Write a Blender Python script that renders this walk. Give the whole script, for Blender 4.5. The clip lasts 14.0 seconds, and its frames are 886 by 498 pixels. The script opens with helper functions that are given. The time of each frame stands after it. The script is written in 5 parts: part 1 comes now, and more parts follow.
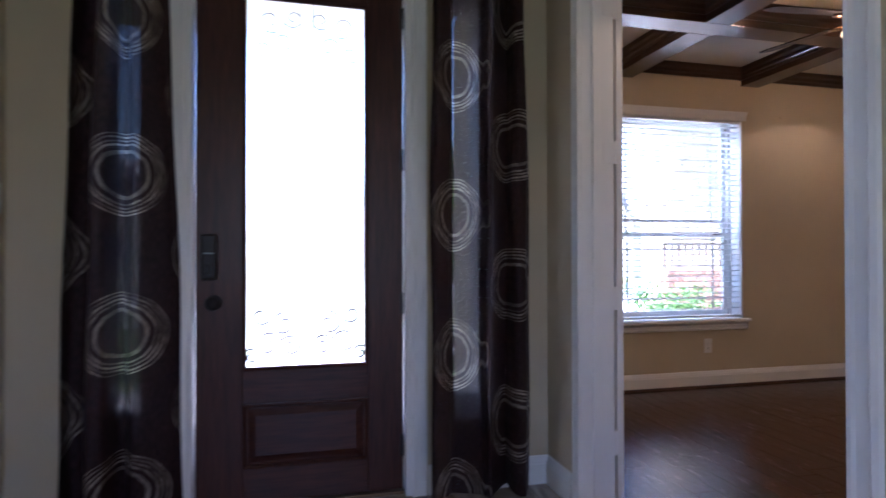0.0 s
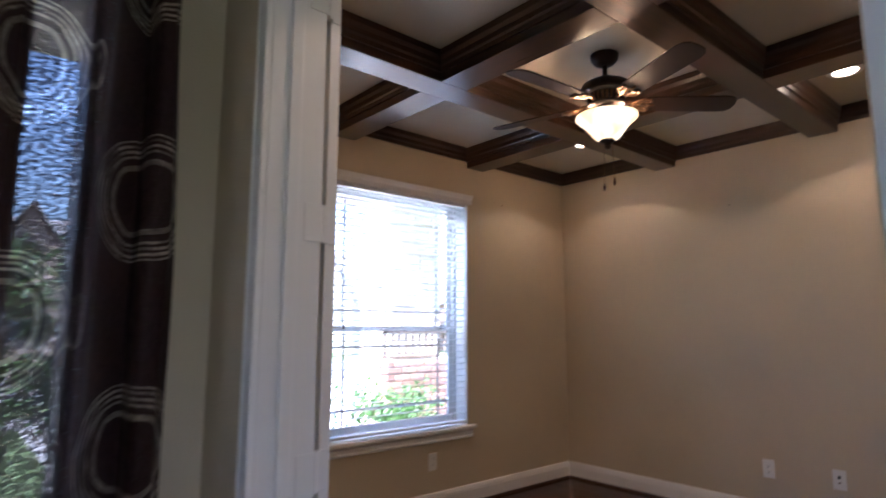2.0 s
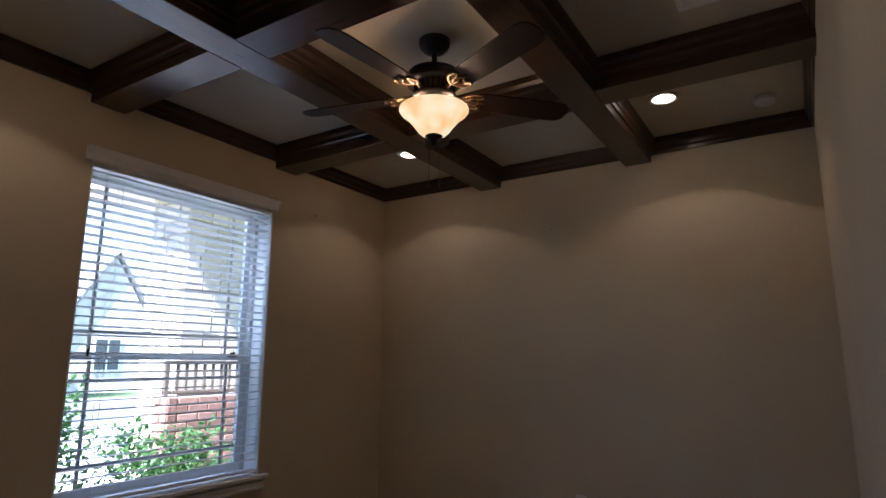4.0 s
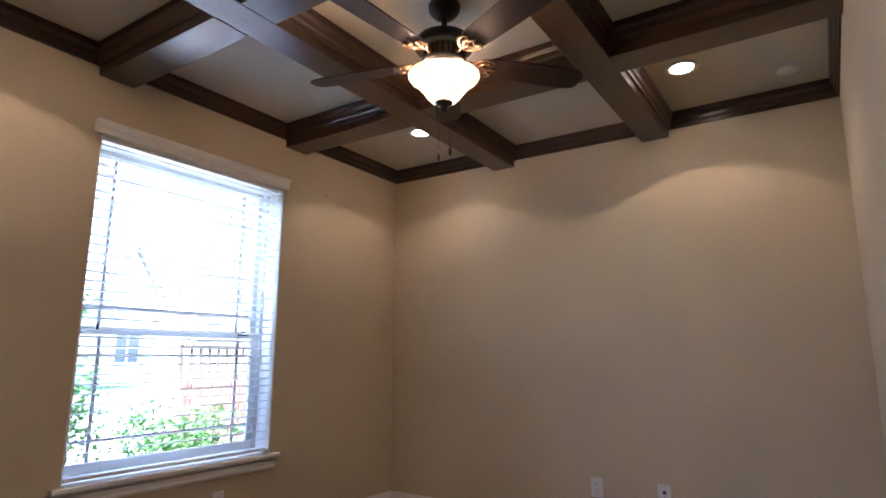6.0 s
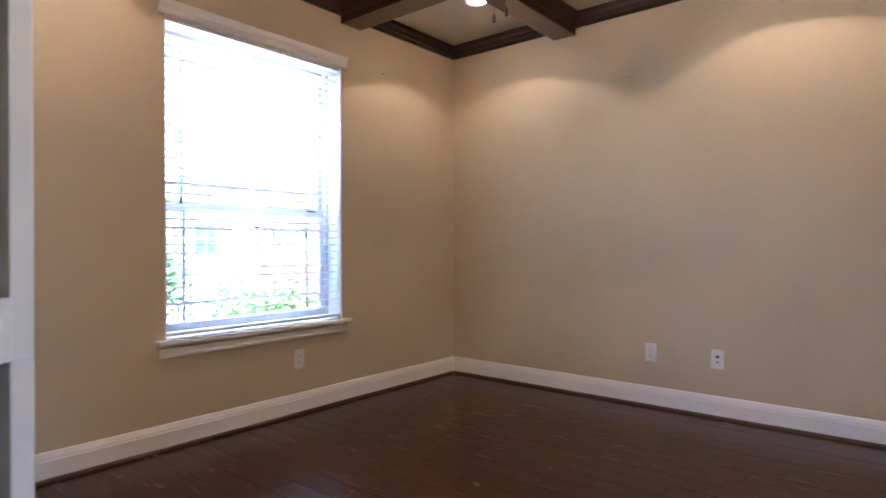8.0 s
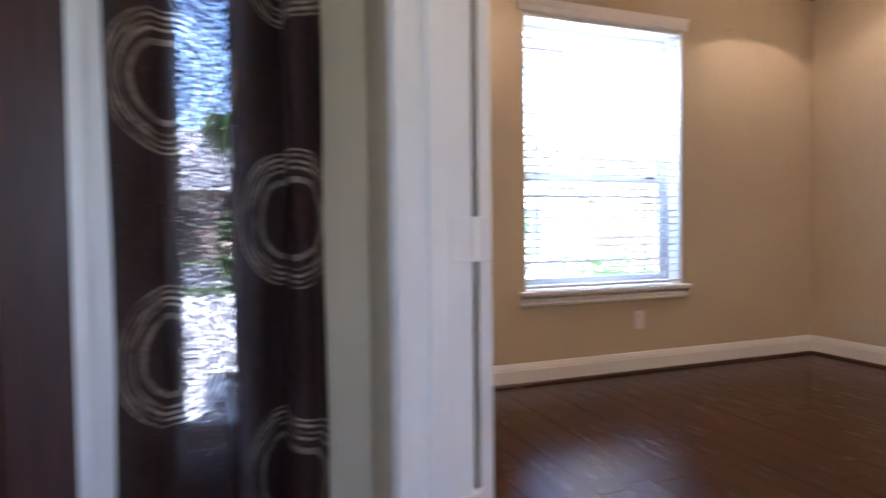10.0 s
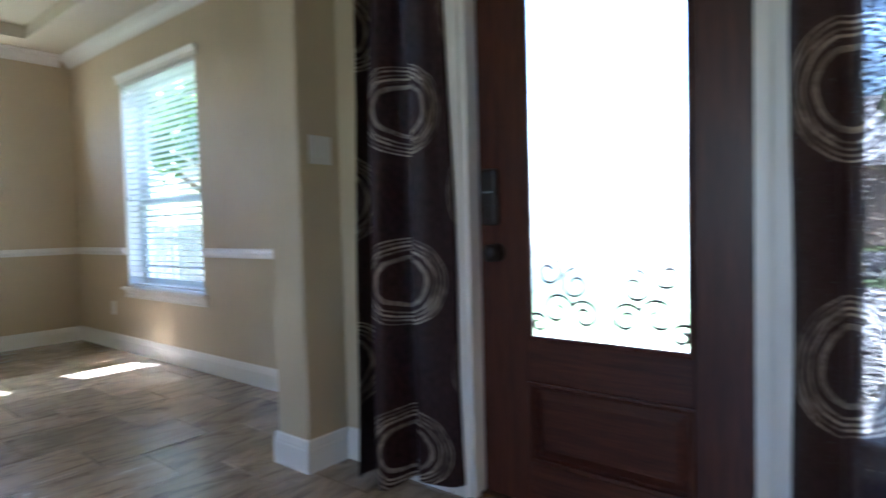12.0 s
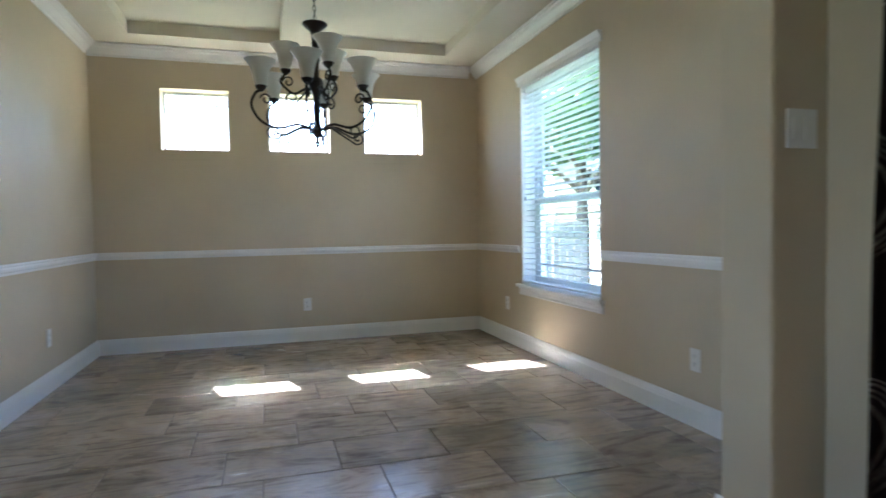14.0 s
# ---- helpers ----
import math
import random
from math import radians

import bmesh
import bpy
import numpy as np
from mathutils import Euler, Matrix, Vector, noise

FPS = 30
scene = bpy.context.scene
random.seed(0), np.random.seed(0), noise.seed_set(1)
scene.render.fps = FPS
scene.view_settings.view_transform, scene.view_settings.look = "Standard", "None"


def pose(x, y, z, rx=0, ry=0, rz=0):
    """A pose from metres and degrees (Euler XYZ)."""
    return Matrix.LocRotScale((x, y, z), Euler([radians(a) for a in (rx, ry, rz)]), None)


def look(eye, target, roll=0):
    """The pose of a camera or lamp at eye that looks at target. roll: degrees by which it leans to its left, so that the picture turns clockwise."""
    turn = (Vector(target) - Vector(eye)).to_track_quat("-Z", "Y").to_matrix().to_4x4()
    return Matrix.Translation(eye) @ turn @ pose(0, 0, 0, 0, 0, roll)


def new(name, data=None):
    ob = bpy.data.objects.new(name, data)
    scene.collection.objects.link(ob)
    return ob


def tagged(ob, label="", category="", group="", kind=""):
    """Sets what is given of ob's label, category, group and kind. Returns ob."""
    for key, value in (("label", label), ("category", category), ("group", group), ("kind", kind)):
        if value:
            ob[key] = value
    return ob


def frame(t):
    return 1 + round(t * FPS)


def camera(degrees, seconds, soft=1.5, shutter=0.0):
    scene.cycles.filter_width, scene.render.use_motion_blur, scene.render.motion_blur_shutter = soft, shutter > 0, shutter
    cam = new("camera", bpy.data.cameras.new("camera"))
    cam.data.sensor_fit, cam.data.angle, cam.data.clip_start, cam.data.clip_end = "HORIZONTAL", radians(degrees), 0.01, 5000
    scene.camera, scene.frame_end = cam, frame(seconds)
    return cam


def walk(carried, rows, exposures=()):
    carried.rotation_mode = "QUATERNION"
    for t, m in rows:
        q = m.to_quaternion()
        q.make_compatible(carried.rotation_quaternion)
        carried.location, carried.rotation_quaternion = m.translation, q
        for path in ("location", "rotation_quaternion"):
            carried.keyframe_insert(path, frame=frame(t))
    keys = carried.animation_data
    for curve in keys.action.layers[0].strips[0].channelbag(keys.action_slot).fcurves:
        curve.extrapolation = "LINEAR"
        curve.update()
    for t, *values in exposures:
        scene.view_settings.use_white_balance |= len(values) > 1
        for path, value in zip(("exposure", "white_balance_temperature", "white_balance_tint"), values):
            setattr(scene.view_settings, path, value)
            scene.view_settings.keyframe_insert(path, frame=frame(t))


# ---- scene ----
cam = camera(74.7, 14.0, 1.5, 0.6)
EXPOSURES = [(0, 3.69, 5050, 30), (0.5, 3.39, 5050, 28), (1, 3.47, 5050, 30), (1.5, 3.75, 5000, 32), (2, 3.65, 5150, 26), (2.5, 2.33, 5100, 22), (3, 1.83, 5100, 20), (3.2, 1.88, 5100, 20), (5.3, 3.35, 5050, 22), (5.5, 3.45, 5050, 22), (6, 3.9, 5050, 22), (6.5, 4.25, 5000, 22), (7.2, 4.45, 4950, 22), (9.5, 4.63, 5200, 25), (10.5, 4.63, 5100, 28), (11, 4.95, 5100, 32), (11.5, 4.35, 5100, 24), (12, 4.33, 5050, 14), (13, 4.76, 4900, 12), (13.5, 4.46, 5050, 11), (14, 4.26, 5050, 11)]
PATH = [
    (0, (0.554, 0.252, 1.114), (1.033, 2.194, 1.133), -0.1),
    (0.5, (0.657, 0.461, 1.163), (1.331, 2.344, 1.174), -0.0),
    (1, (0.753, 0.762, 1.22), (1.703, 2.522, 1.23), 0.2),
    (1.5, (0.944, 0.991, 1.268), (2.109, 2.614, 1.365), -0.4),
    (2, (1.139, 1.169, 1.285), (2.433, 2.67, 1.555), 0.1),
    (2.5, (1.288, 1.334, 1.298), (2.741, 2.66, 1.657), 0.1),
    (3, (1.458, 1.396, 1.304), (3.072, 2.515, 1.683), 0.4),
    (3.2, (1.511, 1.418, 1.298), (3.155, 2.497, 1.663), 0.4),
    (5.3, (1.665, 1.503, 1.226), (3.338, 2.523, 1.624), -0.2),
    (5.5, (1.682, 1.511, 1.222), (3.347, 2.55, 1.608), 0.1),
    (6, (1.689, 1.492, 1.16), (3.327, 2.579, 1.523), 0.3),
    (6.5, (1.675, 1.479, 1.118), (3.321, 2.584, 1.379), 0.2),
    (7, (1.665, 1.472, 1.094), (3.318, 2.593, 1.206), 0.2),
    (7.2, (1.662, 1.468, 1.088), (3.313, 2.596, 1.154), 0.2),
    (9.3, (1.525, 1.376, 0.975), (2.634, 3.039, 0.914), -0.2),
    (9.5, (1.49, 1.362, 0.965), (2.5, 3.086, 0.899), -0.2),
    (10, (1.383, 1.336, 0.938), (2.066, 3.215, 0.878), -0.7),
    (10.5, (1.248, 1.221, 0.934), (1.482, 3.207, 0.894), -1.2),
    (11, (1.328, 1.221, 0.953), (0.902, 3.174, 0.908), -1.1),
    (11.5, (1.419, 1.274, 1.007), (0.495, 3.045, 0.904), -1.5),
    (12, (1.348, 1.209, 1.007), (0.094, 2.764, 0.926), -1.5),
    (12.5, (1.251, 1.134, 1.026), (-0.238, 2.467, 0.957), -1.0),
    (13, (1.125, 1.114, 1.04), (-0.565, 2.181, 0.974), -0.9),
    (13.5, (0.96, 1.19, 1.044), (-0.876, 1.981, 0.976), -0.9),
    (14, (0.793, 1.241, 1.054), (-1.119, 1.822, 0.982), -1.0),
]
walk(cam, [(t, look(eye, target, roll)) for t, eye, target, roll in PATH], EXPOSURES)

# ---- light ----
SUN_WAY = Vector((0.82, 0.233, -1.0)).normalized()
world = bpy.data.worlds.new("world")
scene.world = world
world.use_nodes = True
wn = world.node_tree
sky = wn.nodes.new("ShaderNodeTexSky")
sky.sky_type = "NISHITA"
sky.sun_disc = False
sky.sun_elevation = math.asin(-SUN_WAY.z)
sky.sun_rotation = math.atan2(-SUN_WAY.x, -SUN_WAY.y)
wn.nodes["Background"].inputs["Strength"].default_value = 0.15
wn.links.new(sky.outputs[0], wn.nodes["Background"].inputs["Color"])

sun = new("sun", bpy.data.lights.new("sun", "SUN"))
sun.data.energy = 5.0
sun.data.angle = radians(0.53)
sun.data.color = (1.0, 0.95, 0.87)
sun.matrix_world = look((-20, -5, 25), Vector((-20, -5, 25)) + SUN_WAY)


def lamp(name, kind, energy, colour, place, size=0.1, size_y=None, target=None):
    data = bpy.data.lights.new(name, kind)
    data.energy, data.color = energy, colour
    if kind == "AREA":
        data.shape = "RECTANGLE"
        data.size, data.size_y = size, size_y or size
    else:
        data.shadow_soft_size = size
    ob = new(name, data)
    ob.matrix_world = look(place, target) if target else pose(*place)
    return ob


# ---- materials ----
def material(name, colour, rough=0.6, metal=0.0, spec=0.5):
    m = bpy.data.materials.new(name)
    m.use_nodes = True
    b = m.node_tree.nodes["Principled BSDF"]
    b.inputs["Base Color"].default_value = (*colour, 1)
    b.inputs["Roughness"].default_value = rough
    b.inputs["Metallic"].default_value = metal
    b.inputs["Specular IOR Level"].default_value = spec
    return m, m.node_tree, b


def node(nt, kind, **inputs):
    n = nt.nodes.new(kind)
    for key, value in inputs.items():
        n.inputs[key.replace("_", " ")].default_value = value
    return n


def coords(nt, scale=(1, 1, 1), turn=(0, 0, 0), generated=False):
    tc = nt.nodes.new("ShaderNodeTexCoord")
    geo = nt.nodes.new("ShaderNodeNewGeometry")
    mp = nt.nodes.new("ShaderNodeMapping")
    mp.inputs["Scale"].default_value = scale
    mp.inputs["Rotation"].default_value = turn
    nt.links.new(tc.outputs["Object"] if generated else geo.outputs["Position"], mp.inputs["Vector"])
    return mp.outputs[0]


def ramp(nt, fac, stops):
    r = nt.nodes.new("ShaderNodeValToRGB")
    el = r.color_ramp.elements
    while len(el) < len(stops):
        el.new(0.5)
    for e, (p, c) in zip(el, stops):
        e.position, e.color = p, (*c, 1)
    nt.links.new(fac, r.inputs[0])
    return r.outputs[0]


def bump(nt, b, height, strength, distance=0.01):
    n = nt.nodes.new("ShaderNodeBump")
    n.inputs["Strength"].default_value, n.inputs["Distance"].default_value = strength, distance
    nt.links.new(height, n.inputs["Height"])
    nt.links.new(n.outputs[0], b.inputs["Normal"])
    return n


def painted(name, colour, rough=0.6, grain=160.0, strength=0.25, vary=0.05):
    """Rolled or sprayed paint: fine orange-peel relief, faint large-scale unevenness."""
    m, nt, b = material(name, colour, rough)
    at = coords(nt)
    big = node(nt, "ShaderNodeTexNoise", Scale=1.7, Detail=4.0)
    fine = node(nt, "ShaderNodeTexNoise", Scale=grain, Detail=3.0)
    nt.links.new(at, big.inputs["Vector"])
    nt.links.new(at, fine.inputs["Vector"])
    lo = tuple(c * (1 - vary) for c in colour)
    hi = tuple(min(1, c * (1 + vary)) for c in colour)
    nt.links.new(ramp(nt, big.outputs["Fac"], [(0.3, lo), (0.7, hi)]), b.inputs["Base Color"])
    bump(nt, b, fine.outputs["Fac"], strength, 0.004)
    return m


def wooden(name, dark, light, rough=0.35, along=(1, 1, 1), per_piece=False, strength=0.15, coat=0.0):
    """Stained timber: grain streaks drawn out along one axis, slow colour drift, fine relief."""
    m, nt, b = material(name, dark, rough)
    at = coords(nt, along)
    if per_piece:
        info = nt.nodes.new("ShaderNodeObjectInfo")
        vm = nt.nodes.new("ShaderNodeVectorMath")
        vm.operation = "SCALE"
        vm.inputs[0].default_value = (31.0, 17.0, 7.0)
        nt.links.new(info.outputs["Random"], vm.inputs["Scale"])
        ad = nt.nodes.new("ShaderNodeVectorMath")
        nt.links.new(at, ad.inputs[0])
        nt.links.new(vm.outputs[0], ad.inputs[1])
        at = ad.outputs[0]
    grain = node(nt, "ShaderNodeTexNoise", Scale=9.0, Detail=8.0, Roughness=0.65, Distortion=0.6)
    nt.links.new(at, grain.inputs["Vector"])
    col = ramp(nt, grain.outputs["Fac"], [(0.28, dark), (0.52, tuple((a + c) / 2 for a, c in zip(dark, light))), (0.75, light)])
    if per_piece:
        hsv = nt.nodes.new("ShaderNodeHueSaturation")
        rng = nt.nodes.new("ShaderNodeMapRange")
        rng.inputs["To Min"].default_value, rng.inputs["To Max"].default_value = 0.72, 1.3
        nt.links.new(info.outputs["Random"], rng.inputs["Value"])
        nt.links.new(rng.outputs[0], hsv.inputs["Value"])
        nt.links.new(col, hsv.inputs["Color"])
        col = hsv.outputs[0]
    nt.links.new(col, b.inputs["Base Color"])
    rr = nt.nodes.new("ShaderNodeMapRange")
    rr.inputs["To Min"].default_value, rr.inputs["To Max"].default_value = rough * 0.75, rough * 1.3
    nt.links.new(grain.outputs["Fac"], rr.inputs["Value"])
    nt.links.new(rr.outputs[0], b.inputs["Roughness"])
    b.inputs["Coat Weight"].default_value = coat
    b.inputs["Specular IOR Level"].default_value = 0.5 if coat > 0.1 else 0.3
    b.inputs["Coat Roughness"].default_value = 0.2
    bump(nt, b, grain.outputs["Fac"], strength, 0.003)
    return m


WALL = painted("wall_paint_beige", (0.55, 0.455, 0.305), 0.7, 140.0, 0.35)
CEIL = painted("ceiling_paint", (0.60, 0.54, 0.415), 0.8, 120.0, 0.4)
TRIM = painted("trim_paint_white", (0.78, 0.76, 0.72), 0.38, 60.0, 0.08, 0.03)
PLASTIC = painted("plastic_white", (0.74, 0.72, 0.68), 0.35, 300.0, 0.03, 0.02)
BEAM = wooden("beam_stain_x", (0.018, 0.0075, 0.0035), (0.068, 0.028, 0.0115), 0.3, (0.35, 5, 5), coat=0.25)
BEAM_Y = wooden("beam_stain_y", (0.018, 0.0075, 0.0035), (0.068, 0.028, 0.0115), 0.3, (5, 0.35, 5), coat=0.25)
DOORWOOD = wooden("door_mahogany", (0.026, 0.008, 0.006), (0.09, 0.027, 0.014), 0.38, (7, 7, 0.5), coat=0.05)
DOORWOOD_X = wooden("door_mahogany_rail", (0.026, 0.008, 0.006), (0.09, 0.027, 0.014), 0.38, (0.5, 7, 7), coat=0.05)
PLANK = wooden("plank_floor_stain", (0.016, 0.0034, 0.0018), (0.066, 0.0165, 0.0068), 0.25, (8, 0.6, 8), True, 0.2, coat=0.05)
SUBFLOOR = material("subfloor_dark", (0.012, 0.008, 0.006), 0.8)[0]
GROUT = painted("grout", (0.21, 0.17, 0.13), 0.9, 200.0, 0.3)
IRON = painted("oil_rubbed_bronze", (0.022, 0.017, 0.015), 0.42, 90.0, 0.15, 0.3)
IRON.node_tree.nodes["Principled BSDF"].inputs["Specular IOR Level"].default_value = 0.25
BRONZE, _bn, _bb = material("brushed_bronze", (0.16, 0.10, 0.055), 0.38, 0.9)
BLADE = wooden("fan_blade_walnut", (0.010, 0.005, 0.004), (0.030, 0.015, 0.010), 0.5, (3, 3, 3))
SASH = painted("window_vinyl", (0.60, 0.60, 0.57), 0.4, 200.0, 0.03, 0.02)
GRILLE = painted("window_grille_tan", (0.36, 0.35, 0.32), 0.45, 200.0, 0.03, 0.05)
SLAT = painted("blind_slat_white", (0.76, 0.76, 0.74), 0.45, 120.0, 0.05, 0.02)
CORD = material("blind_cord", (0.62, 0.60, 0.56), 0.8)[0]


def tile_material():
    m, nt, b = material("travertine_tile", (0.35, 0.28, 0.2), 0.3)
    info = nt.nodes.new("ShaderNodeObjectInfo")
    at = coords(nt, (1.0, 1.0, 1.0))
    vm = nt.nodes.new("ShaderNodeVectorMath")
    vm.operation = "SCALE"
    vm.inputs[0].default_value = (23.0, 41.0, 9.0)
    nt.links.new(info.outputs["Random"], vm.inputs["Scale"])
    ad = nt.nodes.new("ShaderNodeVectorMath")
    nt.links.new(at, ad.inputs[0])
    nt.links.new(vm.outputs[0], ad.inputs[1])
    st = nt.nodes.new("ShaderNodeMapping")
    st.inputs["Scale"].default_value = (3.4, 0.85, 1.0)
    st.inputs["Rotation"].default_value = (0, 0, 0.25)
    nt.links.new(ad.outputs[0], st.inputs["Vector"])
    veins = node(nt, "ShaderNodeTexNoise", Scale=1.9, Detail=8.0, Roughness=0.62, Distortion=2.2)
    nt.links.new(st.outputs[0], veins.inputs["Vector"])
    col = ramp(nt, veins.outputs["Fac"], [(0.30, (0.15, 0.115, 0.088)), (0.42, (0.27, 0.21, 0.155)), (0.52, (0.36, 0.29, 0.21)), (0.60, (0.30, 0.245, 0.195)), (0.74, (0.48, 0.40, 0.30))])
    cloud = node(nt, "ShaderNodeTexNoise", Scale=4.5, Detail=4.0, Distortion=0.8)
    nt.links.new(ad.outputs[0], cloud.inputs["Vector"])
    hsv = nt.nodes.new("ShaderNodeHueSaturation")
    rng = nt.nodes.new("ShaderNodeMapRange")
    rng.inputs["From Min"].default_value, rng.inputs["From Max"].default_value = 0.3, 0.7
    rng.inputs["To Min"].default_value, rng.inputs["To Max"].default_value = 0.78, 1.18
    nt.links.new(cloud.outputs["Fac"], rng.inputs["Value"])
    per = nt.nodes.new("ShaderNodeMath")
    per.operation = "MULTIPLY_ADD"
    per.inputs[1].default_value, per.inputs[2].default_value = 0.36, 0.86
    nt.links.new(info.outputs["Random"], per.inputs[0])
    both = nt.nodes.new("ShaderNodeMath")
    both.operation = "MULTIPLY"
    nt.links.new(rng.outputs[0], both.inputs[0])
    nt.links.new(per.outputs[0], both.inputs[1])
    nt.links.new(both.outputs[0], hsv.inputs["Value"])
    nt.links.new(col, hsv.inputs["Color"])
    nt.links.new(hsv.outputs[0], b.inputs["Base Color"])
    rr = nt.nodes.new("ShaderNodeMapRange")
    rr.inputs["To Min"].default_value, rr.inputs["To Max"].default_value = 0.12, 0.34
    nt.links.new(veins.outputs["Fac"], rr.inputs["Value"])
    nt.links.new(rr.outputs[0], b.inputs["Roughness"])
    bump(nt, b, veins.outputs["Fac"], 0.15, 0.004)
    return m


TILE = tile_material()


def glass_material(name, tint=(1, 1, 1), rough=0.0, relief=0.0, scale=30.0):
    m = bpy.data.materials.new(name)
    m.use_nodes = True
    nt = m.node_tree
    b = nt.nodes["Principled BSDF"]
    b.inputs["Base Color"].default_value = (*tint, 1)
    b.inputs["Transmission Weight"].default_value = 1.0
    b.inputs["Roughness"].default_value = rough
    b.inputs["IOR"].default_value = 1.45 if relief else 1.05
    if relief:
        n = node(nt, "ShaderNodeTexNoise", Scale=scale, Detail=2.0)
        nt.links.new(coords(nt), n.inputs["Vector"])
        bump(nt, b, n.outputs["Fac"], relief, 0.01)
    return m


GLASS = glass_material("window_glass", (0.97, 0.99, 0.98))
DOORGLASS = glass_material("door_glass_seeded", (0.98, 0.99, 1.0), 0.2, 0.3, 45.0)


def curtain_material(name, sheer):
    """Dark plum satin with rows of broken concentric rings in a champagne thread; UV in metres of cloth."""
    m, nt, b = material(name, (0.03, 0.018, 0.022), 0.62)
    tc = nt.nodes.new("ShaderNodeTexCoord")
    sep = nt.nodes.new("ShaderNodeSeparateXYZ")
    nt.links.new(tc.outputs["UV"], sep.inputs[0])

    def mth(op, a, c=None, d=None):
        n = nt.nodes.new("ShaderNodeMath")
        n.operation = op
        for i, v in enumerate((a, c, d)):
            if v is None:
                continue
            if isinstance(v, (int, float)):
                n.inputs[i].default_value = v
            else:
                nt.links.new(v, n.inputs[i])
        return n.outputs[0]

    PX, PY = 0.34, 0.645
    u = mth("DIVIDE", sep.outputs[0], PX)
    cell = mth("FLOOR", u)
    fu = mth("MULTIPLY", mth("SUBTRACT", mth("SUBTRACT", u, cell), 0.5), PX)
    odd = mth("FLOORED_MODULO", cell, 2.0)
    v = mth("ADD", mth("DIVIDE", sep.outputs[1], PY), mth("MULTIPLY", odd, 0.5))
    fv = mth("MULTIPLY", mth("SUBTRACT", mth("FRACT", v), 0.5), PY)
    dist = mth("SQRT", mth("ADD", mth("MULTIPLY", fu, fu), mth("MULTIPLY", fv, fv)))
    ang = mth("ARCTAN2", fv, fu)
    turn = nt.nodes.new("ShaderNodeCombineXYZ")
    nt.links.new(mth("COSINE", ang), turn.inputs[0])
    nt.links.new(mth("SINE", ang), turn.inputs[1])
    nt.links.new(mth("ADD", mth("MULTIPLY", cell, 3.7), mth("MULTIPLY", mth("FLOOR", v), 1.9)), turn.inputs[2])
    sway = nt.nodes.new("ShaderNodeTexNoise")
    sway.inputs["Scale"].default_value = 1.3
    nt.links.new(turn.outputs[0], sway.inputs["Vector"])
    brush = nt.nodes.new("ShaderNodeTexNoise")
    brush.inputs["Scale"].default_value = 1.6
    shift = nt.nodes.new("ShaderNodeVectorMath")
    shift.inputs[1].default_value = (5.0, 9.0, 2.0)
    lane = nt.nodes.new("ShaderNodeCombineXYZ")
    nt.links.new(mth("MULTIPLY", dist, 30.0), lane.inputs[2])
    both_ways = nt.nodes.new("ShaderNodeVectorMath")
    nt.links.new(turn.outputs[0], both_ways.inputs[0])
    nt.links.new(lane.outputs[0], both_ways.inputs[1])
    nt.links.new(both_ways.outputs[0], shift.inputs[0])
    nt.links.new(shift.outputs[0], brush.inputs["Vector"])
    # brushed strokes that wander a little from the true circle
    bent = mth("ADD", dist, mth("MULTIPLY", mth("SUBTRACT", sway.outputs["Fac"], 0.5), 0.022))
    strokes = mth("ADD", mth("MULTIPLY", mth("SINE", mth("MULTIPLY", bent, 2 * math.pi / 0.0148)), 0.5), mth("MULTIPLY", brush.outputs["Fac"], 1.1))
    strokes = mth("MINIMUM", mth("MAXIMUM", mth("MULTIPLY", mth("SUBTRACT", strokes, 0.28), 1.25), 0.0), 1.0)
    outer = mth("MULTIPLY", mth("LESS_THAN", bent, 0.168), mth("GREATER_THAN", bent, 0.112))
    inner = mth("MULTIPLY", mth("LESS_THAN", bent, 0.101), mth("GREATER_THAN", bent, 0.086))
    # the thread lies thicker across the crown and foot of each ring
    crown = mth("ADD", 0.38, mth("MULTIPLY", mth("ABSOLUTE", mth("SINE", ang)), 0.62))
    worn = mth("MULTIPLY", crown, mth("MINIMUM", mth("MAXIMUM", mth("MULTIPLY", mth("SUBTRACT", brush.outputs["Fac"], 0.2), 2.4), 0.25), 1.0))
    mask = mth("ADD", mth("MULTIPLY", mth("MULTIPLY", strokes, outer), worn), mth("MULTIPLY", inner, mth("MULTIPLY", brush.outputs["Fac"], 0.85)))
    weave = node(nt, "ShaderNodeTexNoise", Scale=150.0, Detail=2.0)
    wmap = nt.nodes.new("ShaderNodeMapping")
    wmap.inputs["Scale"].default_value = (1.0, 0.22, 1.0)
    nt.links.new(tc.outputs["UV"], wmap.inputs["Vector"])
    nt.links.new(wmap.outputs[0], weave.inputs["Vector"])
    base = ramp(nt, weave.outputs["Fac"], [(0.3, (0.012, 0.0055, 0.0055)), (0.7, (0.036, 0.016, 0.0155))])
    gold = ramp(nt, weave.outputs["Fac"], [(0.3, (0.26, 0.20, 0.145)), (0.7, (0.58, 0.47, 0.35))])
    mix = nt.nodes.new("ShaderNodeMix")
    mix.data_type = "RGBA"
    nt.links.new(mask, mix.inputs["Factor"])
    nt.links.new(base, mix.inputs["A"])
    nt.links.new(gold, mix.inputs["B"])
    nt.links.new(mix.outputs["Result"], b.inputs["Base Color"])
    rg = mth("SUBTRACT", 0.6, mth("MULTIPLY", mask, 0.25))
    nt.links.new(rg, b.inputs["Roughness"])
    b.inputs["Specular IOR Level"].default_value = 0.12
    bump(nt, b, weave.outputs["Fac"], 0.3, 0.002)
